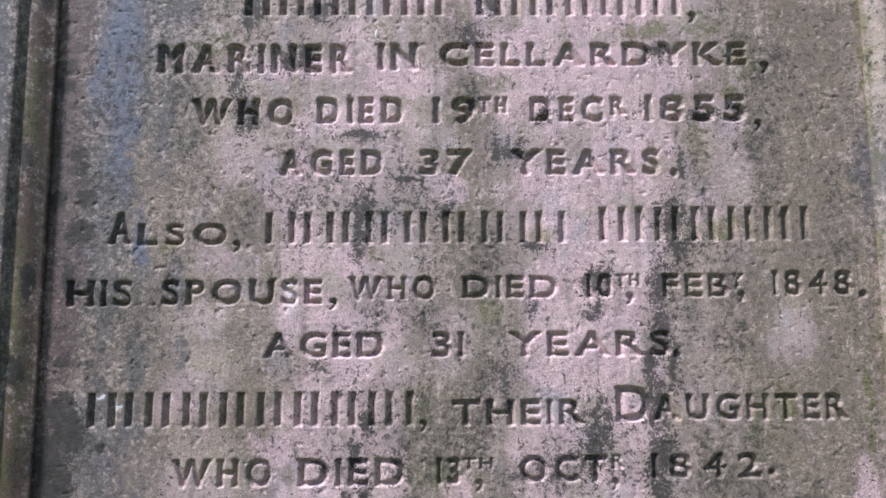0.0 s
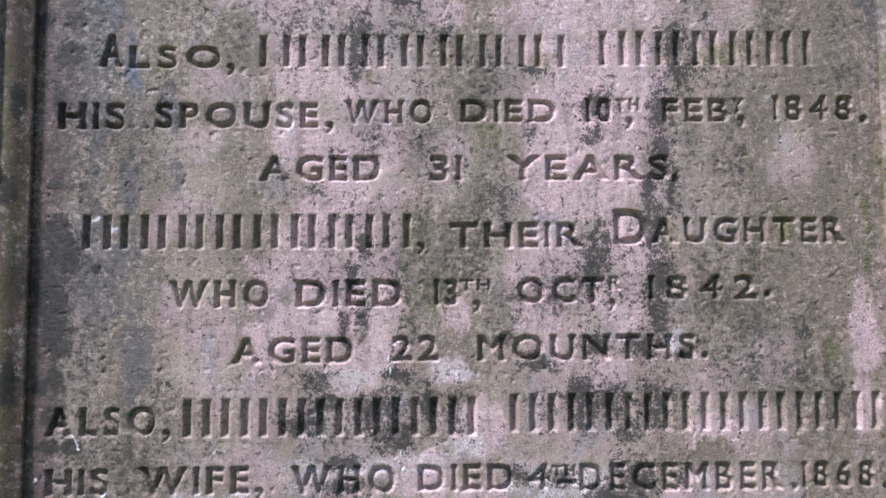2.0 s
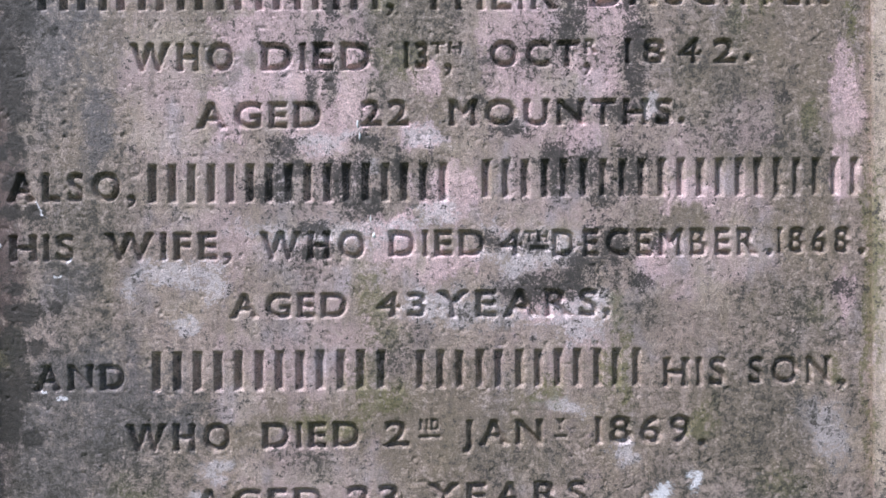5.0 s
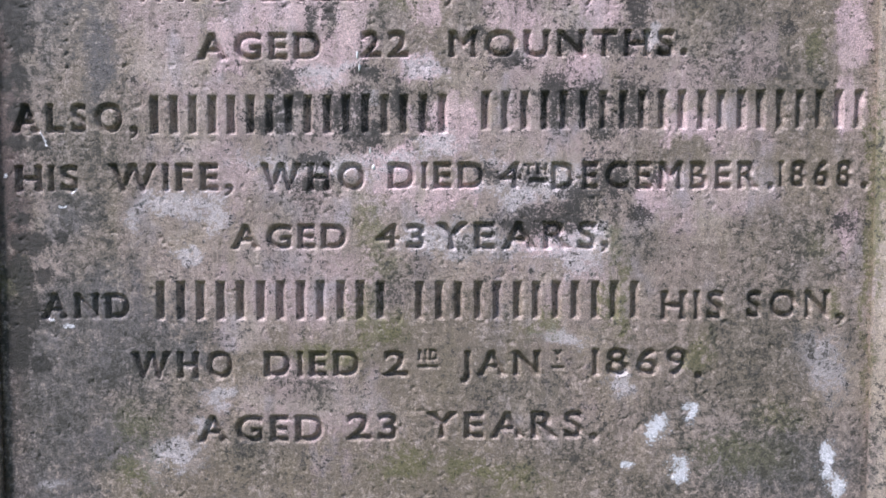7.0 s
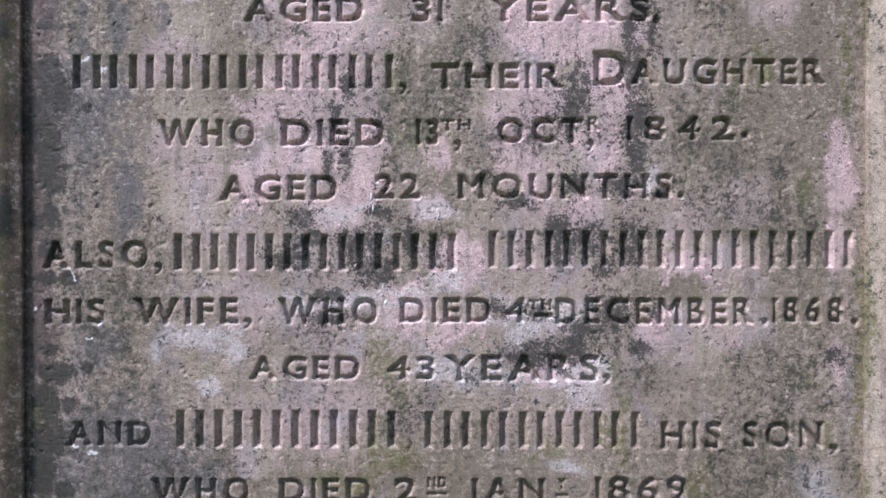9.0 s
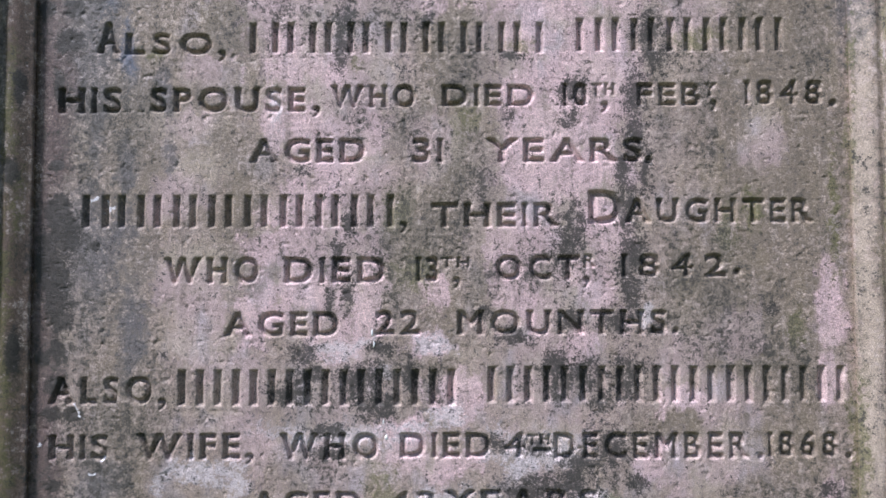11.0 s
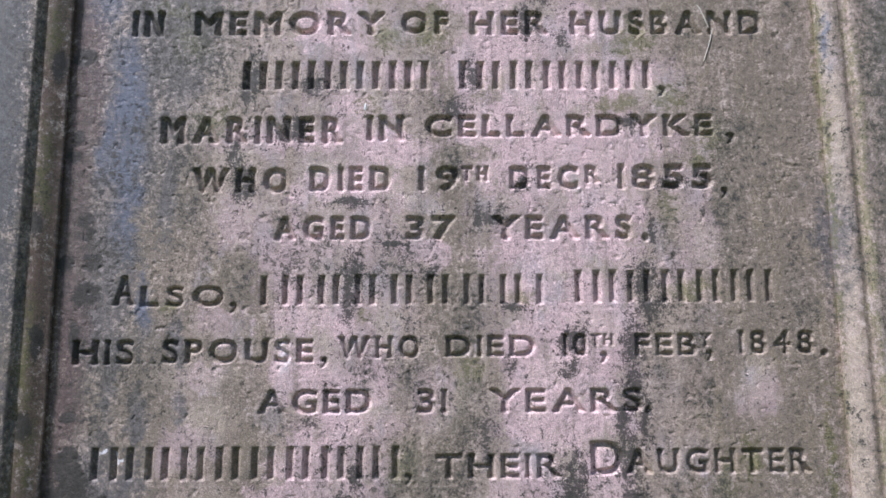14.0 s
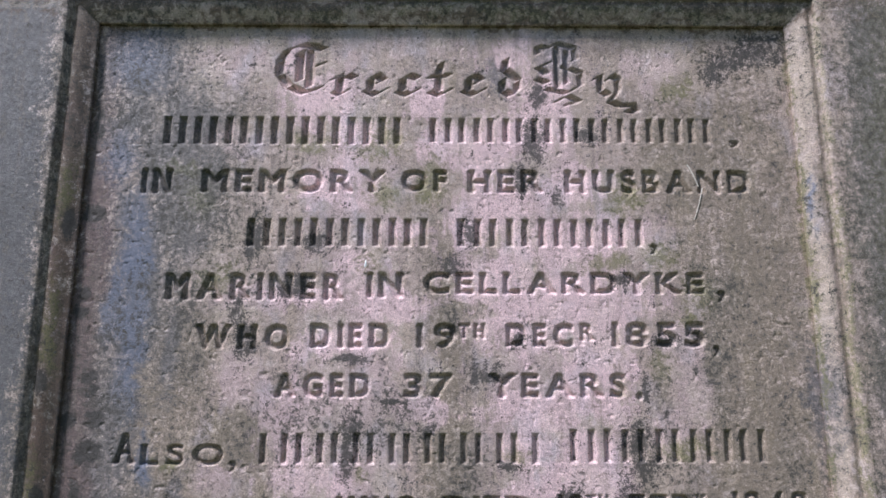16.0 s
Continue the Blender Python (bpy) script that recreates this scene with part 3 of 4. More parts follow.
def turf():
    n = Nodes("short_grass")
    c = n.mix(n.ramp(n.noise(3, 5), 0.3, 0.7), (0.045, 0.075, 0.022), (0.085, 0.105, 0.035))
    c = n.mix(n.ramp(n.noise(60, 4), 0.45, 0.7, 0.6), c, (0.11, 0.095, 0.05))
    n.link(c, n.shader.inputs["Base Color"])
    n.shader.inputs["Roughness"].default_value = 0.9
    return n.material


STONE, TURF = weathered_sandstone(), turf()


# ---- mesh helpers ----
def mesh_from(name, points, quads, material, smooth=True):
    me = bpy.data.meshes.new(name)
    points, quads = np.asarray(points, np.float32), np.asarray(quads, np.int32)
    me.vertices.add(len(points))
    me.vertices.foreach_set("co", points.ravel())
    me.loops.add(quads.size)
    me.loops.foreach_set("vertex_index", quads.ravel())
    me.polygons.add(len(quads))
    me.polygons.foreach_set("loop_start", np.arange(0, quads.size, 4, dtype=np.int32))
    me.update(calc_edges=True)
    me.polygons.foreach_set("use_smooth", np.full(len(quads), smooth))
    me.materials.append(material)
    return me


def part(name, me, parent, label=""):
    ob = new(name, me)
    ob.parent = parent
    return tagged(ob, label)


def grid_quads(rows, columns):
    i = np.arange(rows * columns).reshape(rows, columns)
    return np.stack([i[:-1, :-1], i[:-1, 1:], i[1:, 1:], i[1:, :-1]], -1).reshape(-1, 4)


# ---- ground ----
ground_mesh = mesh_from("ground", [(-2500, -2500, 0), (2500, -2500, 0), (2500, 2500, 0), (-2500, 2500, 0)], [(0, 1, 2, 3)], TURF)
tagged(new("ground", ground_mesh), "short churchyard grass around the headstone", "ground", kind="structure")

# ---- headstone: size of the inscribed panel ----
HALF, TOP, BOTTOM = 0.300, 1.370, 0.300
FINE_FROM, STEP = 0.430, 0.0007
headstone = tagged(new("headstone"), "weathered pink sandstone headstone with an incised, lichen-stained panel", "headstone")

xs = np.linspace(-HALF - 0.004, HALF + 0.004, int((2 * HALF + 0.008) / STEP) + 1)
zs = np.linspace(FINE_FROM, TOP + 0.004, int((TOP + 0.004 - FINE_FROM) / STEP) + 1)
GX, GZ = np.meshgrid(xs, zs)
cut = np.zeros_like(GX)
owner = np.full(GX.shape, -1, np.int32)
kinds = []
ragged = 0.0007 * (rough(GX, GZ, 0.006, 301, 3) - 0.5)


# ---- lettering ----
def outline(char):
    """The edges of a glyph of the built-in font, as rows x0, z0, x1, z1."""
    curve = bpy.data.curves.new("glyph", "FONT")
    curve.body, curve.fill_mode, curve.resolution_u = char, "FRONT", 4
    ob = new("glyph", curve)
    me = bpy.data.meshes.new_from_object(ob.evaluated_get(bpy.context.evaluated_depsgraph_get()))
    bm = bmesh.new()
    bm.from_mesh(me)
    bmesh.ops.remove_doubles(bm, verts=bm.verts, dist=1e-5)
    edges = [(*e.verts[0].co.xy, *e.verts[1].co.xy) for e in bm.edges if len(e.link_faces) == 1]
    bm.free()
    bpy.data.objects.remove(ob)
    bpy.data.curves.remove(curve)
    bpy.data.meshes.remove(me)
    return np.array(edges)


glyphs = {}


def glyph(char):
    if char not in glyphs:
        glyphs[char] = outline(char)
    return glyphs[char]


def inside_depth(edges, X, Z):
    """Distance to the outline, positive inside it."""
    best, odd = np.full(X.shape, 1e9), np.zeros(X.shape, bool)
    for x0, z0, x1, z1 in edges:
        dx, dz = x1 - x0, z1 - z0
        t = np.clip(((X - x0) * dx + (Z - z0) * dz) / max(dx * dx + dz * dz, 1e-12), 0, 1)
        best = np.minimum(best, (X - x0 - t * dx) ** 2 + (Z - z0 - t * dz) ** 2)
        if dz:
            odd ^= ((z0 > Z) != (z1 > Z)) & (X < x0 + (Z - z0) * dx / dz)
    return np.where(odd, 1, -1) * np.sqrt(best)


def carve(kind, shapes, bold, depth, ends=()):
    """Cuts one letter or bar, the union of some outlines, into the panel; strokes widen towards the ends, where given."""
    every = np.concatenate(shapes)
    x0, x1 = every[:, [0, 2]].min() - 0.004, every[:, [0, 2]].max() + 0.004
    z0, z1 = every[:, [1, 3]].min() - 0.004, every[:, [1, 3]].max() + 0.004
    i0, i1, j0, j1 = np.searchsorted(zs, z0), np.searchsorted(zs, z1), np.searchsorted(xs, x0), np.searchsorted(xs, x1)
    X, Z = GX[i0:i1, j0:j1], GZ[i0:i1, j0:j1]
    d = np.max([inside_depth(s, X, Z) for s in shapes], axis=0) + bold + ragged[i0:i1, j0:j1]
    if ends:
        low, high = ends
        tip = np.minimum(np.abs(Z - low), np.abs(Z - high)) / (high - low)
        d = d + 0.036 * (high - low) * np.exp(-(tip / 0.10) ** 2)
    k = np.clip(d / 0.0025, 0, 1)
    worn_rim = np.clip((d + 0.0014) / 0.0018, 0, 1)
    deep = 0.0011 * worn_rim ** 1.7 + depth * (1 - (1 - k) ** 1.2)
    here = deep > cut[i0:i1, j0:j1]
    cut[i0:i1, j0:j1] = np.where(here, deep, cut[i0:i1, j0:j1])
    owner[i0:i1, j0:j1] = np.where(here & (deep > 0.0004), len(kinds), owner[i0:i1, j0:j1])
    kinds.append(kind)


def engrave(word, x0, x1, z, cap):
    """A word in block letters from x0 to x1 on the baseline z."""
    shapes = [glyph(c) for c in word]
    if word in ",.":
        e = shapes[0]
        a, b = e[:, [0, 2]], e[:, [1, 3]]
        e = (e - np.array([a.min(), b.min()] * 2)) * np.array([(x1 - x0) / np.ptp(a), cap / np.ptp(b)] * 2)
        carve("punctuation_mark", [e + np.array([x0, z] * 2)], 0.0002, 0.0028)
        return
    if word == "-":
        carve("underline", [rectangle(x0, x1, z, z + cap)], 0.0005, 0.0018)
        return
    high = np.ptp(glyph("H")[:, [1, 3]])
    s = cap / high
    widths = [np.ptp(e[:, [0, 2]]) * s for e in shapes]
    gaps = len(word) - 1
    wide = (x1 - x0 - gaps * 0.30 * cap) / sum(widths)
    wide = min(max(wide, 0.72), 1.45)
    gap = (x1 - x0 - wide * sum(widths)) / gaps if gaps else 0
    bold = (0.068 if z > 1.04 else 0.041 if cap < 0.022 else 0.038) * cap
    x = x0
    for e, w in zip(shapes, widths):
        left, low = e[:, [0, 2]].min(), glyph("H")[:, [1, 3]].min()
        m = (e - np.array([left, low] * 2)) * np.array([s * wide, s] * 2)
        shrink = np.array([1 - 2 * bold / max(w * wide, 4 * bold), 1 - 2 * bold / cap] * 2)
        m = m * shrink + np.array([x + bold, z + bold] * 2)
        carve("letter", [m], bold, 0.0026 if cap < 0.013 else 0.0029 if z > 1.04 else 0.0036, (z + 1.6 * bold, z + cap - 1.6 * bold))
        x += w * wide + gap


def rectangle(x0, x1, z0, z1):
    return np.array([(x0, z0, x1, z0), (x1, z0, x1, z1), (x1, z1, x0, z1), (x0, z1, x0, z0)])


def bars(count, x0, x1, z, cap):
    """Pairs of plain upright bars where a name stands."""
    pitch = (x1 - x0 + 0.30 * cap) / count
    thick = (0.25 if z > 1.04 else 0.21) * cap
    for i in range(count):
        a = x0 + i * pitch
        b = a + pitch - 0.30 * cap
        carve("incised_bar", [rectangle(a, a + thick, z, z + cap)], 0.0, 0.0034)
        carve("incised_bar", [rectangle(b - thick, b, z, z + cap)], 0.0, 0.0034)


def nib(points, x, z, size, width, wide):
    """A stroke of a broad pen held at 38 degrees, as one outline for each stretch."""
    nx, nz = 0.5 * width * math.cos(radians(38)), 0.5 * width * math.sin(radians(38))
    shapes = []
    for (ax, az), (bx, bz) in zip(points, points[1:]):
        corners = [(x + wide * (px + sx * nx), z + size * (pz + sx * nz))
                   for px, pz, sx in ((ax, az, -1), (bx, bz, -1), (bx, bz, 1), (ax, az, 1))]
        shapes.append(np.array([(*corners[k], *corners[(k + 1) % 4]) for k in range(4)]))
    return shapes


BLACKLETTER = {}
BLACKLETTER["E"] = [[(1.15, 2.45), (0.75, 2.50), (0.35, 2.25), (0.14, 1.75), (0.14, 1.05), (0.38, 0.45), (0.85, 0.12), (1.30, 0.35)],
             [(0.72, 2.10), (0.72, 0.75)], [(1.00, 2.30), (1.00, 0.45)], [(0.72, 2.10), (1.05, 2.45), (1.38, 2.30)], [(0.95, 1.30), (1.35, 1.55)]]
BLACKLETTER["r"] = [[(0.05, 0.80), (0.25, 0.95)], [(0.25, 0.90), (0.25, 0.18)], [(0.08, 0.20), (0.28, 0.05), (0.50, 0.22)], [(0.30, 0.72), (0.52, 0.98), (0.72, 0.85)]]
BLACKLETTER["e"] = [[(0.16, 0.78), (0.16, 0.25)], [(0.16, 0.78), (0.36, 1.00), (0.58, 0.74)], [(0.58, 0.74), (0.22, 0.48)], [(0.02, 0.25), (0.34, 0.03), (0.64, 0.26)]]
BLACKLETTER["c"] = [[(0.16, 0.80), (0.16, 0.25)], [(0.16, 0.80), (0.36, 1.00), (0.64, 0.84)], [(0.02, 0.22), (0.34, 0.03), (0.64, 0.26)]]
BLACKLETTER["t"] = [[(0.36, 1.55), (0.28, 1.10), (0.28, 0.22)], [(0.00, 0.92), (0.62, 0.98)], [(0.02, 0.20), (0.34, 0.03), (0.62, 0.24)]]
BLACKLETTER["d"] = [[(0.14, 0.72), (0.14, 0.26)], [(0.14, 0.26), (0.40, 0.02), (0.64, 0.28)], [(0.64, 0.28), (0.64, 0.76), (0.22, 1.30), (0.26, 1.75)], [(0.14, 0.72), (0.40, 0.98)]]
BLACKLETTER["B"] = [[(0.62, 2.45), (0.62, 0.35)], [(0.30, 2.20), (0.62, 2.55), (1.12, 2.30), (1.18, 1.75), (0.72, 1.42), (1.28, 1.10), (1.30, 0.50), (0.86, 0.12), (0.30, 0.32)],
             [(0.35, 2.30), (0.06, 2.36), (0.10, 2.05)], [(0.36, 1.55), (0.08, 1.35), (0.30, 1.05)], [(0.02, 0.80), (0.30, 0.62)],
             [(0.60, -0.25), (0.90, -0.02), (1.20, -0.28), (0.88, -0.40)], [(0.90, 2.20), (0.90, 0.60)]]
BLACKLETTER["y"] = [[(0.02, 0.85), (0.20, 0.95)], [(0.18, 0.90), (0.20, 0.25), (0.45, 0.05)], [(0.45, 0.80), (0.62, 1.00), (0.80, 0.82), (0.80, 0.25), (0.50, -0.25)],
             [(0.50, -0.25), (0.85, -0.48), (1.30, -0.42), (1.40, -0.75), (1.10, -0.70)]]


def blackletter(char, x, z, size, wide, width=0.30, depth=0.0042):
    shapes = [s for stroke in BLACKLETTER[char] for s in nib(stroke, x, z, size, width, wide)]
    carve("letter", shapes, 0.0004, depth)


blackletter("E", -0.146, 1.306, 0.0188, 0.0300)
for char, x in (("r", -0.096), ("e", -0.067), ("c", -0.039), ("t", -0.011), ("e", 0.018), ("d", 0.048)):
    blackletter(char, x, 1.306, 0.0190, 0.0260)
blackletter("B", 0.081, 1.306, 0.0195, 0.0300, 0.22, 0.0030)
blackletter("y", 0.132, 1.306, 0.0190, 0.0250, 0.26)
bars(8, -0.238, -0.036, 1.2614, 0.0241)
bars(10, -0.011, 0.229, 1.2634, 0.0211)
engrave(",", 0.246, 0.253, 1.2594, 0.0060)
engrave("IN", -0.253, -0.228, 1.2174, 0.0221)
engrave("MEMORY", -0.203, -0.049, 1.2184, 0.0201)
engrave("OF", -0.035, 0.003, 1.2194, 0.0191)
engrave("HER", 0.021, 0.084, 1.2184, 0.0201)
engrave("HUSBAND", 0.103, 0.26, 1.2184, 0.0201)
bars(6, -0.162, -0.013, 1.1724, 0.0231)
bars(6, 0.012, 0.166, 1.1724, 0.0231)
engrave(",", 0.172, 0.178, 1.1664, 0.0080)
engrave("MARINER", -0.226, -0.082, 1.1274, 0.0221)
engrave("IN", -0.062, -0.033, 1.1294, 0.0211)
engrave("CELLARDYKE", -0.016, 0.214, 1.1324, 0.0181)
engrave(",", 0.225, 0.231, 1.1264, 0.0090)
engrave("WHO", -0.199, -0.124, 1.0874, 0.0201)
engrave("DIED", -0.107, -0.043, 1.0884, 0.0201)
engrave("19", -0.021, 0.011, 1.0884, 0.0201)
engrave("TH", 0.013, 0.034, 1.0964, 0.0121)
engrave("DEC", 0.051, 0.105, 1.0894, 0.0191)
engrave("R", 0.111, 0.122, 1.0944, 0.0141)
engrave("1855", 0.137, 0.212, 1.0894, 0.0201)
engrave(",", 0.218, 0.223, 1.0824, 0.0080)
engrave("AGED", -0.134, -0.058, 1.0494, 0.0191)
engrave("37", -0.031, 0.007, 1.0494, 0.0191)
engrave("YEARS", 0.037, 0.146, 1.0494, 0.0191)
engrave(".", 0.154, 0.159, 1.0474, 0.0060)
engrave("A", -0.256, -0.24, 0.9992, 0.0225)
engrave("LSO", -0.235, -0.171, 0.9982, 0.0155)
engrave(",", -0.166, -0.161, 0.9932, 0.0080)
bars(8, -0.143, 0.075, 0.9992, 0.0225)
bars(6, 0.1, 0.253, 1.0002, 0.0245)
engrave("HIS", -0.284, -0.238, 0.9542, 0.0185)
engrave("SPOUSE", -0.216, -0.102, 0.9552, 0.0175)
engrave(",", -0.096, -0.091, 0.9512, 0.0080)
engrave("WHO", -0.082, -0.02, 0.9582, 0.0165)
engrave("DIED", 0.0, 0.068, 0.9592, 0.0155)
engrave("10", 0.09, 0.108, 0.9592, 0.0165)
engrave("TH", 0.111, 0.128, 0.9672, 0.0085)
engrave(",", 0.118, 0.123, 0.9542, 0.0080)
engrave("FEB", 0.145, 0.192, 0.9592, 0.0165)
engrave("Y", 0.195, 0.203, 0.9662, 0.0095)
engrave(",", 0.199, 0.204, 0.9552, 0.0080)
engrave("1848", 0.225, 0.282, 0.9602, 0.0175)
engrave(".", 0.287, 0.292, 0.9582, 0.0050)
engrave("AGED", -0.142, -0.057, 0.9172, 0.0175)
engrave("31", -0.022, -0.0, 0.9172, 0.0175)
engrave("YEARS", 0.033, 0.148, 0.9172, 0.0175)
engrave(".", 0.15, 0.155, 0.9152, 0.0060)
bars(9, -0.265, -0.036, 0.8692, 0.0235)
engrave(",", -0.031, -0.026, 0.8652, 0.0080)
engrave("THEIR", -0.008, 0.085, 0.8692, 0.0175)
engrave("D", 0.108, 0.132, 0.8712, 0.0245)
engrave("AUGHTER", 0.135, 0.272, 0.8722, 0.0175)
engrave("WHO", -0.204, -0.135, 0.8282, 0.0185)
engrave("DIED", -0.116, -0.042, 0.8282, 0.0185)
engrave("13", -0.019, -0.003, 0.8292, 0.0175)
engrave("TH", -0.001, 0.02, 0.8392, 0.0075)
engrave(",", 0.008, 0.013, 0.8242, 0.0080)
engrave("OCT", 0.039, 0.1, 0.8302, 0.0175)
engrave("R", 0.104, 0.112, 0.8392, 0.0095)
engrave(",", 0.103, 0.108, 0.8242, 0.0080)
engrave("1842", 0.132, 0.208, 0.8322, 0.0165)
engrave(".", 0.214, 0.219, 0.8332, 0.0050)
engrave("AGED", -0.16, -0.076, 0.7892, 0.0175)
engrave("22", -0.049, -0.017, 0.7902, 0.0175)
engrave("MOUNTHS", 0.011, 0.164, 0.7902, 0.0175)
engrave(".", 0.168, 0.173, 0.7902, 0.0050)
engrave("ALSO", -0.287, -0.212, 0.7402, 0.0195)
engrave(",", -0.207, -0.202, 0.7362, 0.0080)
bars(8, -0.193, 0.009, 0.7392, 0.0255)
bars(10, 0.033, 0.293, 0.7412, 0.0255)
engrave("HIS", -0.286, -0.244, 0.7002, 0.0175)
engrave("WIFE", -0.222, -0.148, 0.7002, 0.0185)
engrave(",", -0.143, -0.138, 0.6972, 0.0070)
engrave("WHO", -0.118, -0.047, 0.7002, 0.0185)
engrave("DIED", -0.031, 0.035, 0.7012, 0.0175)
engrave("4", 0.045, 0.06, 0.7012, 0.0175)
engrave("TH", 0.062, 0.078, 0.7102, 0.0075)
engrave("-", 0.066, 0.078, 0.7052, 0.0020)
engrave("DECEMBER", 0.081, 0.222, 0.7002, 0.0185)
engrave(".", 0.229, 0.233, 0.6992, 0.0050)
engrave("1868", 0.237, 0.287, 0.7012, 0.0175)
engrave(".", 0.293, 0.298, 0.6992, 0.0050)
engrave("AGED", -0.139, -0.06, 0.6602, 0.0165)
engrave("43", -0.04, -0.006, 0.6602, 0.0165)
engrave("YEARS", 0.002, 0.112, 0.6592, 0.0185)
engrave(",", 0.115, 0.12, 0.6572, 0.0070)
engrave("AND", -0.271, -0.211, 0.6122, 0.0175)
bars(6, -0.192, -0.034, 0.6112, 0.0265)
bars(6, -0.013, 0.141, 0.6112, 0.0255)
engrave("HIS", 0.157, 0.2, 0.6102, 0.0195)
engrave("SON", 0.216, 0.273, 0.6112, 0.0185)
engrave(",", 0.278, 0.284, 0.6062, 0.0070)
engrave("WHO", -0.21, -0.14, 0.5702, 0.0185)
engrave("DIED", -0.118, -0.052, 0.5712, 0.0175)
engrave("2", -0.035, -0.015, 0.5712, 0.0175)
engrave("ND", -0.011, 0.002, 0.5822, 0.0075)
engrave("-", -0.011, 0.002, 0.5772, 0.0010)
engrave("JAN", 0.018, 0.073, 0.5712, 0.0175)
engrave("Y", 0.083, 0.088, 0.5812, 0.0075)
engrave("-", 0.082, 0.089, 0.5762, 0.0010)
engrave("1869", 0.11, 0.176, 0.5712, 0.0185)
engrave(".", 0.181, 0.186, 0.5682, 0.0050)
engrave("AGED", -0.165, -0.078, 0.5252, 0.0185)
engrave("23", -0.061, -0.026, 0.5262, 0.0185)
engrave("YEARS", -0.005, 0.103, 0.5272, 0.0185)
engrave(".", 0.108, 0.113, 0.5252, 0.0050)

# ---- the panel: uneven, pitted face with the lettering sunk into it ----
uneven = 0.0016 * (rough(GX, GZ, 0.09, 401) - 0.5) + 0.0007 * (rough(GX, GZ, 0.012, 411) - 0.5)
pits = 0.0009 * np.clip(rough(GX, GZ, 0.0045, 431, 2) - 0.70, 0, 1) / 0.3
GY = cut + uneven + pits
points = np.stack([GX, GY, GZ], -1).reshape(-1, 3)
quads = grid_quads(*GX.shape)
cell_owner = np.max(owner.reshape(-1)[quads], axis=1)


def piece(name, chosen):
    used, index = np.unique(quads[chosen], return_inverse=True)
    me = mesh_from(name, points[used], index.reshape(-1, 4), STONE)
    give_masks(me, points[used, 0], points[used, 2])
    return me


panel = part("inscription_panel", piece("inscription_panel", cell_owner < 0), headstone, "flat recessed sandstone face with pink worn patches and lichen")
order = np.argsort(cell_owner, kind="stable")
starts = np.searchsorted(cell_owner[order], np.arange(len(kinds) + 1))
for k, kind in enumerate(kinds):
    chosen = order[starts[k]:starts[k + 1]]
    if len(chosen):
        part(kind, piece(kind, chosen), panel)


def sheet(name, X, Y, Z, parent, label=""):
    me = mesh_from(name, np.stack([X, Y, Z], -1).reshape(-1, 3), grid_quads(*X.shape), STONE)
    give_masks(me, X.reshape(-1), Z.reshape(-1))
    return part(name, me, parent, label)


LX, LZ = np.meshgrid(np.linspace(-HALF - 0.004, HALF + 0.004, 150), np.linspace(BOTTOM - 0.004, FINE_FROM, 34))
LY = 0.0016 * (rough(LX, LZ, 0.09, 401) - 0.5) + 0.0007 * (rough(LX, LZ, 0.012, 411) - 0.5)
sheet("panel_foot", LX, LY, LZ, panel)

# ---- moulding round the panel, mitred at the corners ----
PROFILE = ((0.002, -0.004), (0.0012, 0.0008), (0, 0.0030), (0.0002, 0.0044), (0.0010, 0.0052), (0.0022, 0.0056), (0.0050, 0.0070), (0.0085, 0.0092), (0.0118, 0.0108),
           (0.0148, 0.0117), (0.0164, 0.0118), (0.0174, 0.0113), (0.0183, 0.0109), (0.0200, 0.0107), (0.0210, 0.0111), (0.0216, 0.0134), (0.0223, 0.0157), (0.0236, 0.0166), (0.0275, 0.0166))
U, H = np.array(PROFILE).T


def moulding(side):
    if side in ("left", "right"):
        steps = np.linspace(0, 1, 420)[:, None]
        Z = (BOTTOM - U) * (1 - steps) + (TOP + U) * steps
        X = np.broadcast_to((HALF + U) * (-1 if side == "left" else 1), Z.shape).copy()
        along = Z
    else:
        steps = np.linspace(0, 1, 250)[:, None]
        X = -(HALF + U) * (1 - steps) + (HALF + U) * steps
        Z = np.broadcast_to(TOP + U if side == "top" else BOTTOM - U, X.shape).copy()
        along = X
    worn = np.interp(U, (0, 0.0005, 0.0162, 0.0194, 0.0230, 0.0275), (0.3, 1, 1.2, 0.3, 1.3, 0.2))
    across = np.broadcast_to(U, Z.shape)
    dent = worn * (0.0016 * np.clip(rough(along, across * 1.5, 0.02, 501 + len(side)) - 0.42, 0, 1) + 0.0006 * (rough(along, across, 0.004, 521) - 0.5))
    sway = 0.0007 * (rough(along, across * 0.2, 0.10, 541 + len(side), 3) - 0.5)
    Y = -np.broadcast_to(H, Z.shape) + dent
    if side in ("left", "right"):
        X = X + sway
    else:
        Z = Z + sway
    return sheet("moulding", X, Y, Z, headstone, "stepped and hollowed border moulding, with dirt, light and shade in its colour")


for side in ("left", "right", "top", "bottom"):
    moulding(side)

# ---- the block itself: front border, sides, back and top ----
OUT, CROWN, FRONT, BACK = 0.460, 1.620, -0.0165, 0.130
hole = (-HALF - 0.0265, HALF + 0.0265, BOTTOM - 0.0265, TOP + 0.0265)
bx = np.concatenate([np.linspace(-OUT, hole[0], 44), np.linspace(hole[0], hole[1], 180)[1:], np.linspace(hole[1], OUT, 44)[1:]])
bz = np.concatenate([np.linspace(0, hole[2], 70), np.linspace(hole[2], hole[3], 330)[1:], np.linspace(hole[3], CROWN, 64)[1:]])
BX, BZ = np.meshgrid(bx, bz)
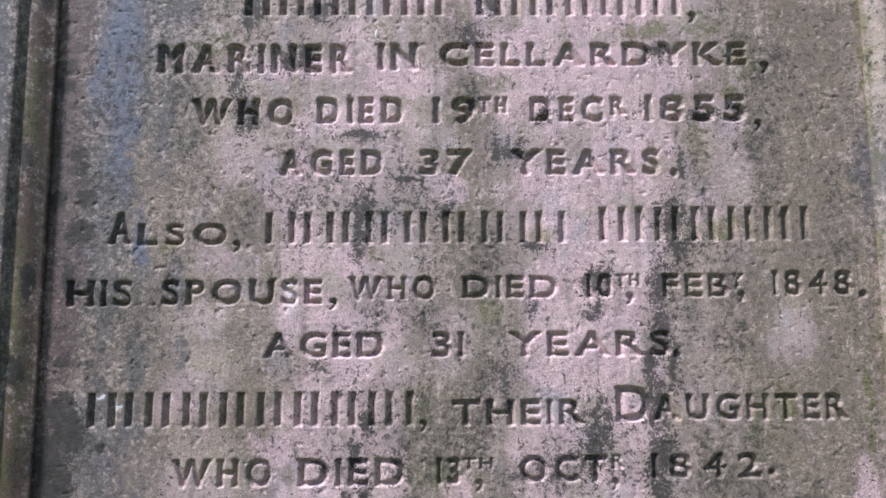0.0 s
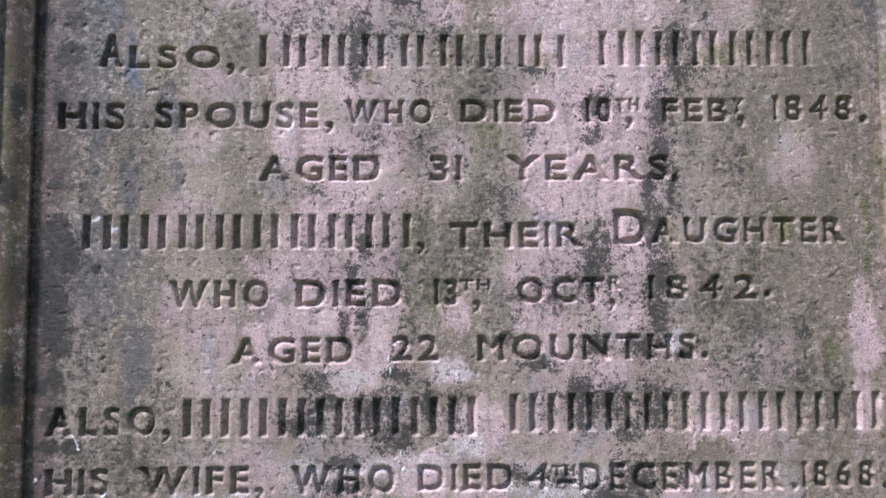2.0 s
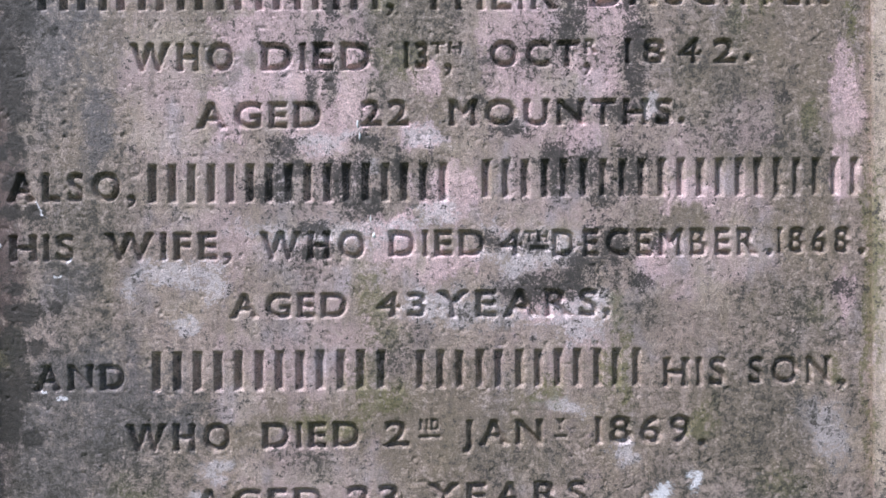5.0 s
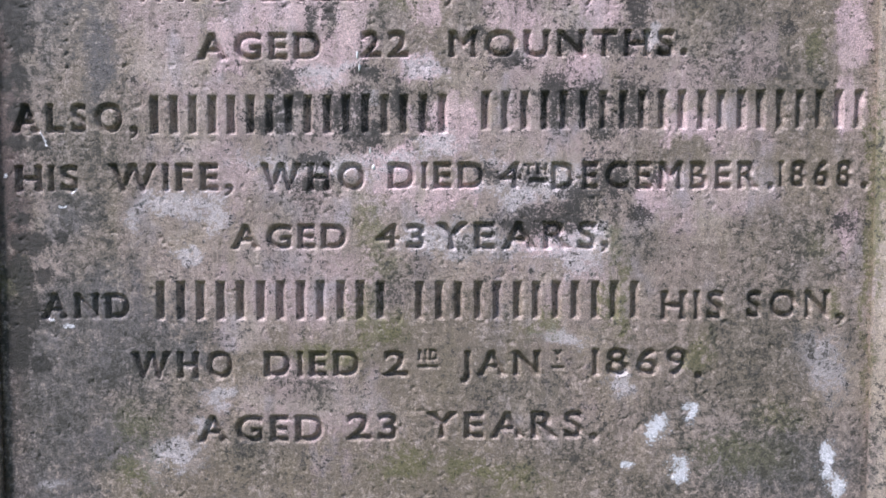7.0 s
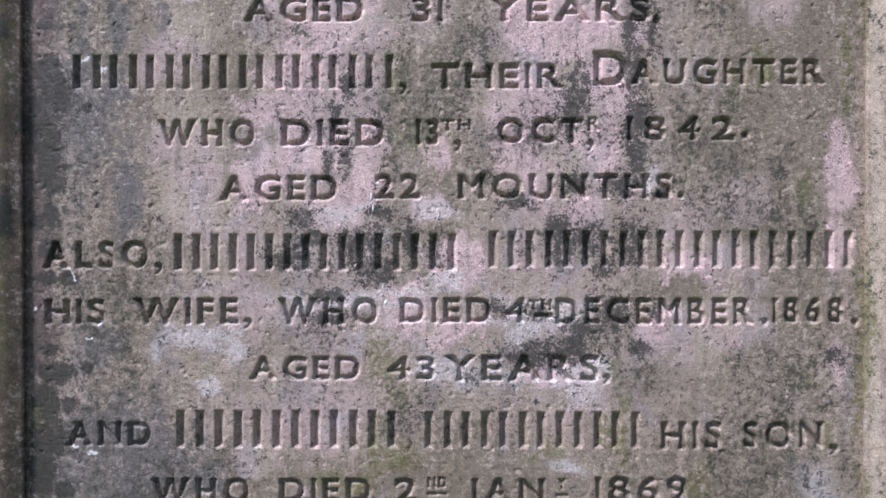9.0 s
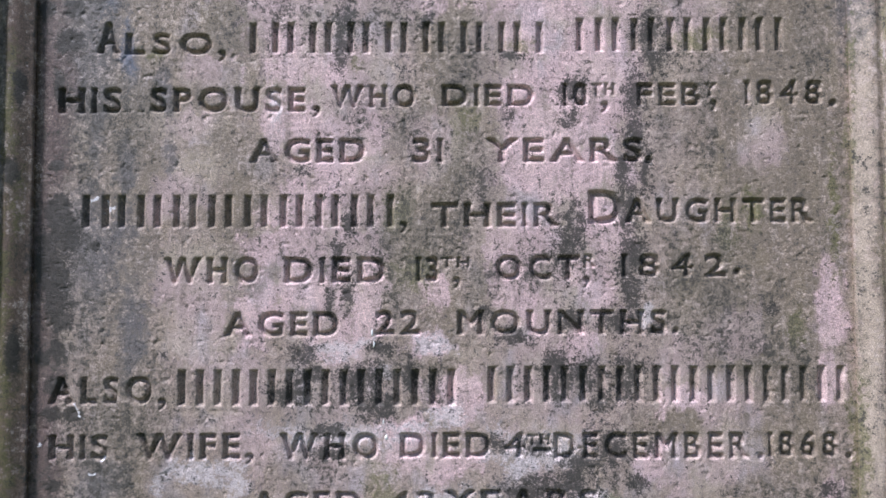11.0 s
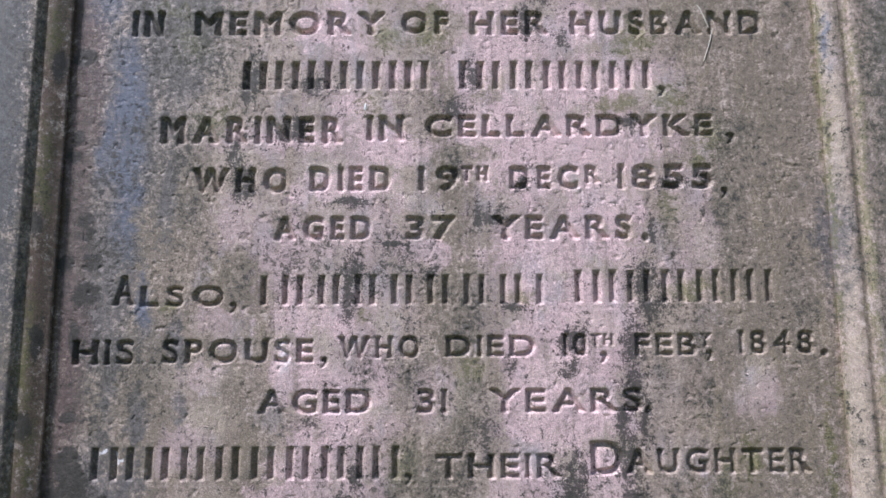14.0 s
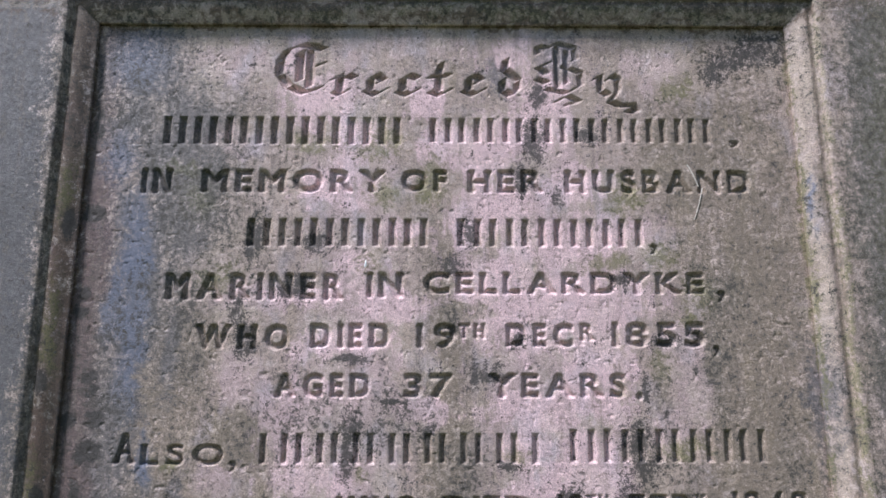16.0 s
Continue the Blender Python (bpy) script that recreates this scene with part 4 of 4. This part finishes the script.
BY = FRONT + 0.0018 * (rough(BX, BZ, 0.10, 601) - 0.5) + 0.0008 * (rough(BX, BZ, 0.012, 611) - 0.5)
rim = np.minimum(np.minimum(OUT - np.abs(BX), CROWN - BZ) / 0.012, 1)
BY = BY + 0.012 * (1 - np.sqrt(np.clip(1 - (1 - rim) ** 2, 0, 1)))
bq = grid_quads(*BX.shape)
mid = np.stack([BX, BZ], -1).reshape(-1, 2)[bq].mean(1)
keep = ~((mid[:, 0] > hole[0]) & (mid[:, 0] < hole[1]) & (mid[:, 1] > hole[2]) & (mid[:, 1] < hole[3]))
bp = np.stack([BX, BY, BZ], -1).reshape(-1, 3)
e = FRONT + 0.012
box = [(-OUT, e, 0), (OUT, e, 0), (OUT, e, CROWN), (-OUT, e, CROWN), (-OUT, BACK, 0), (OUT, BACK, 0), (OUT, BACK, CROWN), (-OUT, BACK, CROWN)]
n0 = len(bp)
shell = [(0, 3, 7, 4), (1, 5, 6, 2), (3, 2, 6, 7), (4, 7, 6, 5)]
bp = np.concatenate([bp, box])
bq = np.concatenate([bq[keep], np.array(shell) + n0])
used, index = np.unique(bq, return_inverse=True)
body_mesh = mesh_from("body", bp[used], index.reshape(-1, 4), STONE)
flat = np.ones(len(body_mesh.polygons), bool)
flat[-4:] = False
body_mesh.polygons.foreach_set("use_smooth", flat)
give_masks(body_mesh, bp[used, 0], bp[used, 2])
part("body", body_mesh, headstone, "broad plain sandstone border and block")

# ---- small things stuck to the face ----
def plain(name, colour, roughness):
    n = Nodes(name)
    n.link(n.mix(n.ramp(n.noise(700, 3), 0.4, 0.65), colour, tuple(0.72 * c for c in colour)), n.shader.inputs["Base Color"])
    n.shader.inputs["Roughness"].default_value = roughness
    return n.material


DRY_STRAW, CHALKY = plain("dry_straw", (0.56, 0.50, 0.42), 0.6), plain("chalky_white", (0.86, 0.86, 0.84), 0.45)


def straw(a, b, thick):
    """A bent, slightly flattened stalk from a to b, tapering to its tip."""
    a, b = Vector(a), Vector(b)
    rings, sides = 14, 8
    side = (b - a).cross(Vector((0, 1, 0))).normalized()
    verts, faces = [], []
    for i in range(rings):
        t = i / (rings - 1)
        c = a.lerp(b, t) + side * 0.0006 * math.sin(3.1 * t) + Vector((0, -0.0002 * math.sin(2.4 * t), 0))
        rad = thick * (1 - 0.45 * t)
        for k in range(sides):
            w = 2 * math.pi * k / sides
            verts.append(c + side * rad * math.cos(w) + Vector((0, 0.7 * rad * math.sin(w), 0)))
    for i in range(rings - 1):
        for k in range(sides):
            faces.append((i * sides + k, i * sides + (k + 1) % sides, (i + 1) * sides + (k + 1) % sides, (i + 1) * sides + k))
    me = mesh_from("straw", [tuple(v) for v in verts], faces, DRY_STRAW)
    tagged(new("straw", me), "thin pale dry grass straw stuck to the headstone", "straw", "straws on the stone")


straw((0.2071, -0.0002, 1.2435), (0.2152, -0.0003, 1.2240), 0.0008)
straw((0.2186, -0.0003, 1.2230), (0.2097, -0.0003, 1.1950), 0.0005)


def dropping(x, z, wide, tall, seed):
    """A dried drip, thicker at its lower end."""
    rings, sides = 7, 14
    face = float(0.0016 * (rough(np.array([x]), np.array([z]), 0.09, 401)[0] - 0.5))
    verts, faces = [], []
    pick = random.Random(seed)
    wave = [pick.uniform(0.8, 1.15) for _ in range(sides)]
    for i in range(rings):
        t = i / (rings - 1)
        for k in range(sides):
            w = 2 * math.pi * k / sides
            sag = 0.75 - 0.25 * math.sin(w)
            verts.append((x + 0.5 * wide * t * wave[k] * sag * math.cos(w), face + 0.0008 - 0.0014 * math.sqrt(max(0, 1 - t * t)), z + 0.5 * tall * t * wave[k] * math.sin(w)))
    for i in range(rings - 1):
        for k in range(sides):
            faces.append((i * sides + k, (i + 1) * sides + k, (i + 1) * sides + (k + 1) % sides, i * sides + (k + 1) % sides))
    me = mesh_from("bird_dropping", verts, faces, CHALKY)
    tagged(new("bird_dropping", me), "small dried white bird dropping on the headstone", "bird dropping", "droppings on the stone")


dropping(-0.0518, 0.7920, 0.0024, 0.0068, 1)
dropping(-0.0504, 0.7835, 0.0022, 0.0066, 2)
dropping(-0.0435, 0.7275, 0.0022, 0.0060, 3)
dropping(-0.0412, 0.7160, 0.0036, 0.0050, 4)
dropping(-0.0638, 1.1575, 0.0030, 0.0080, 5)
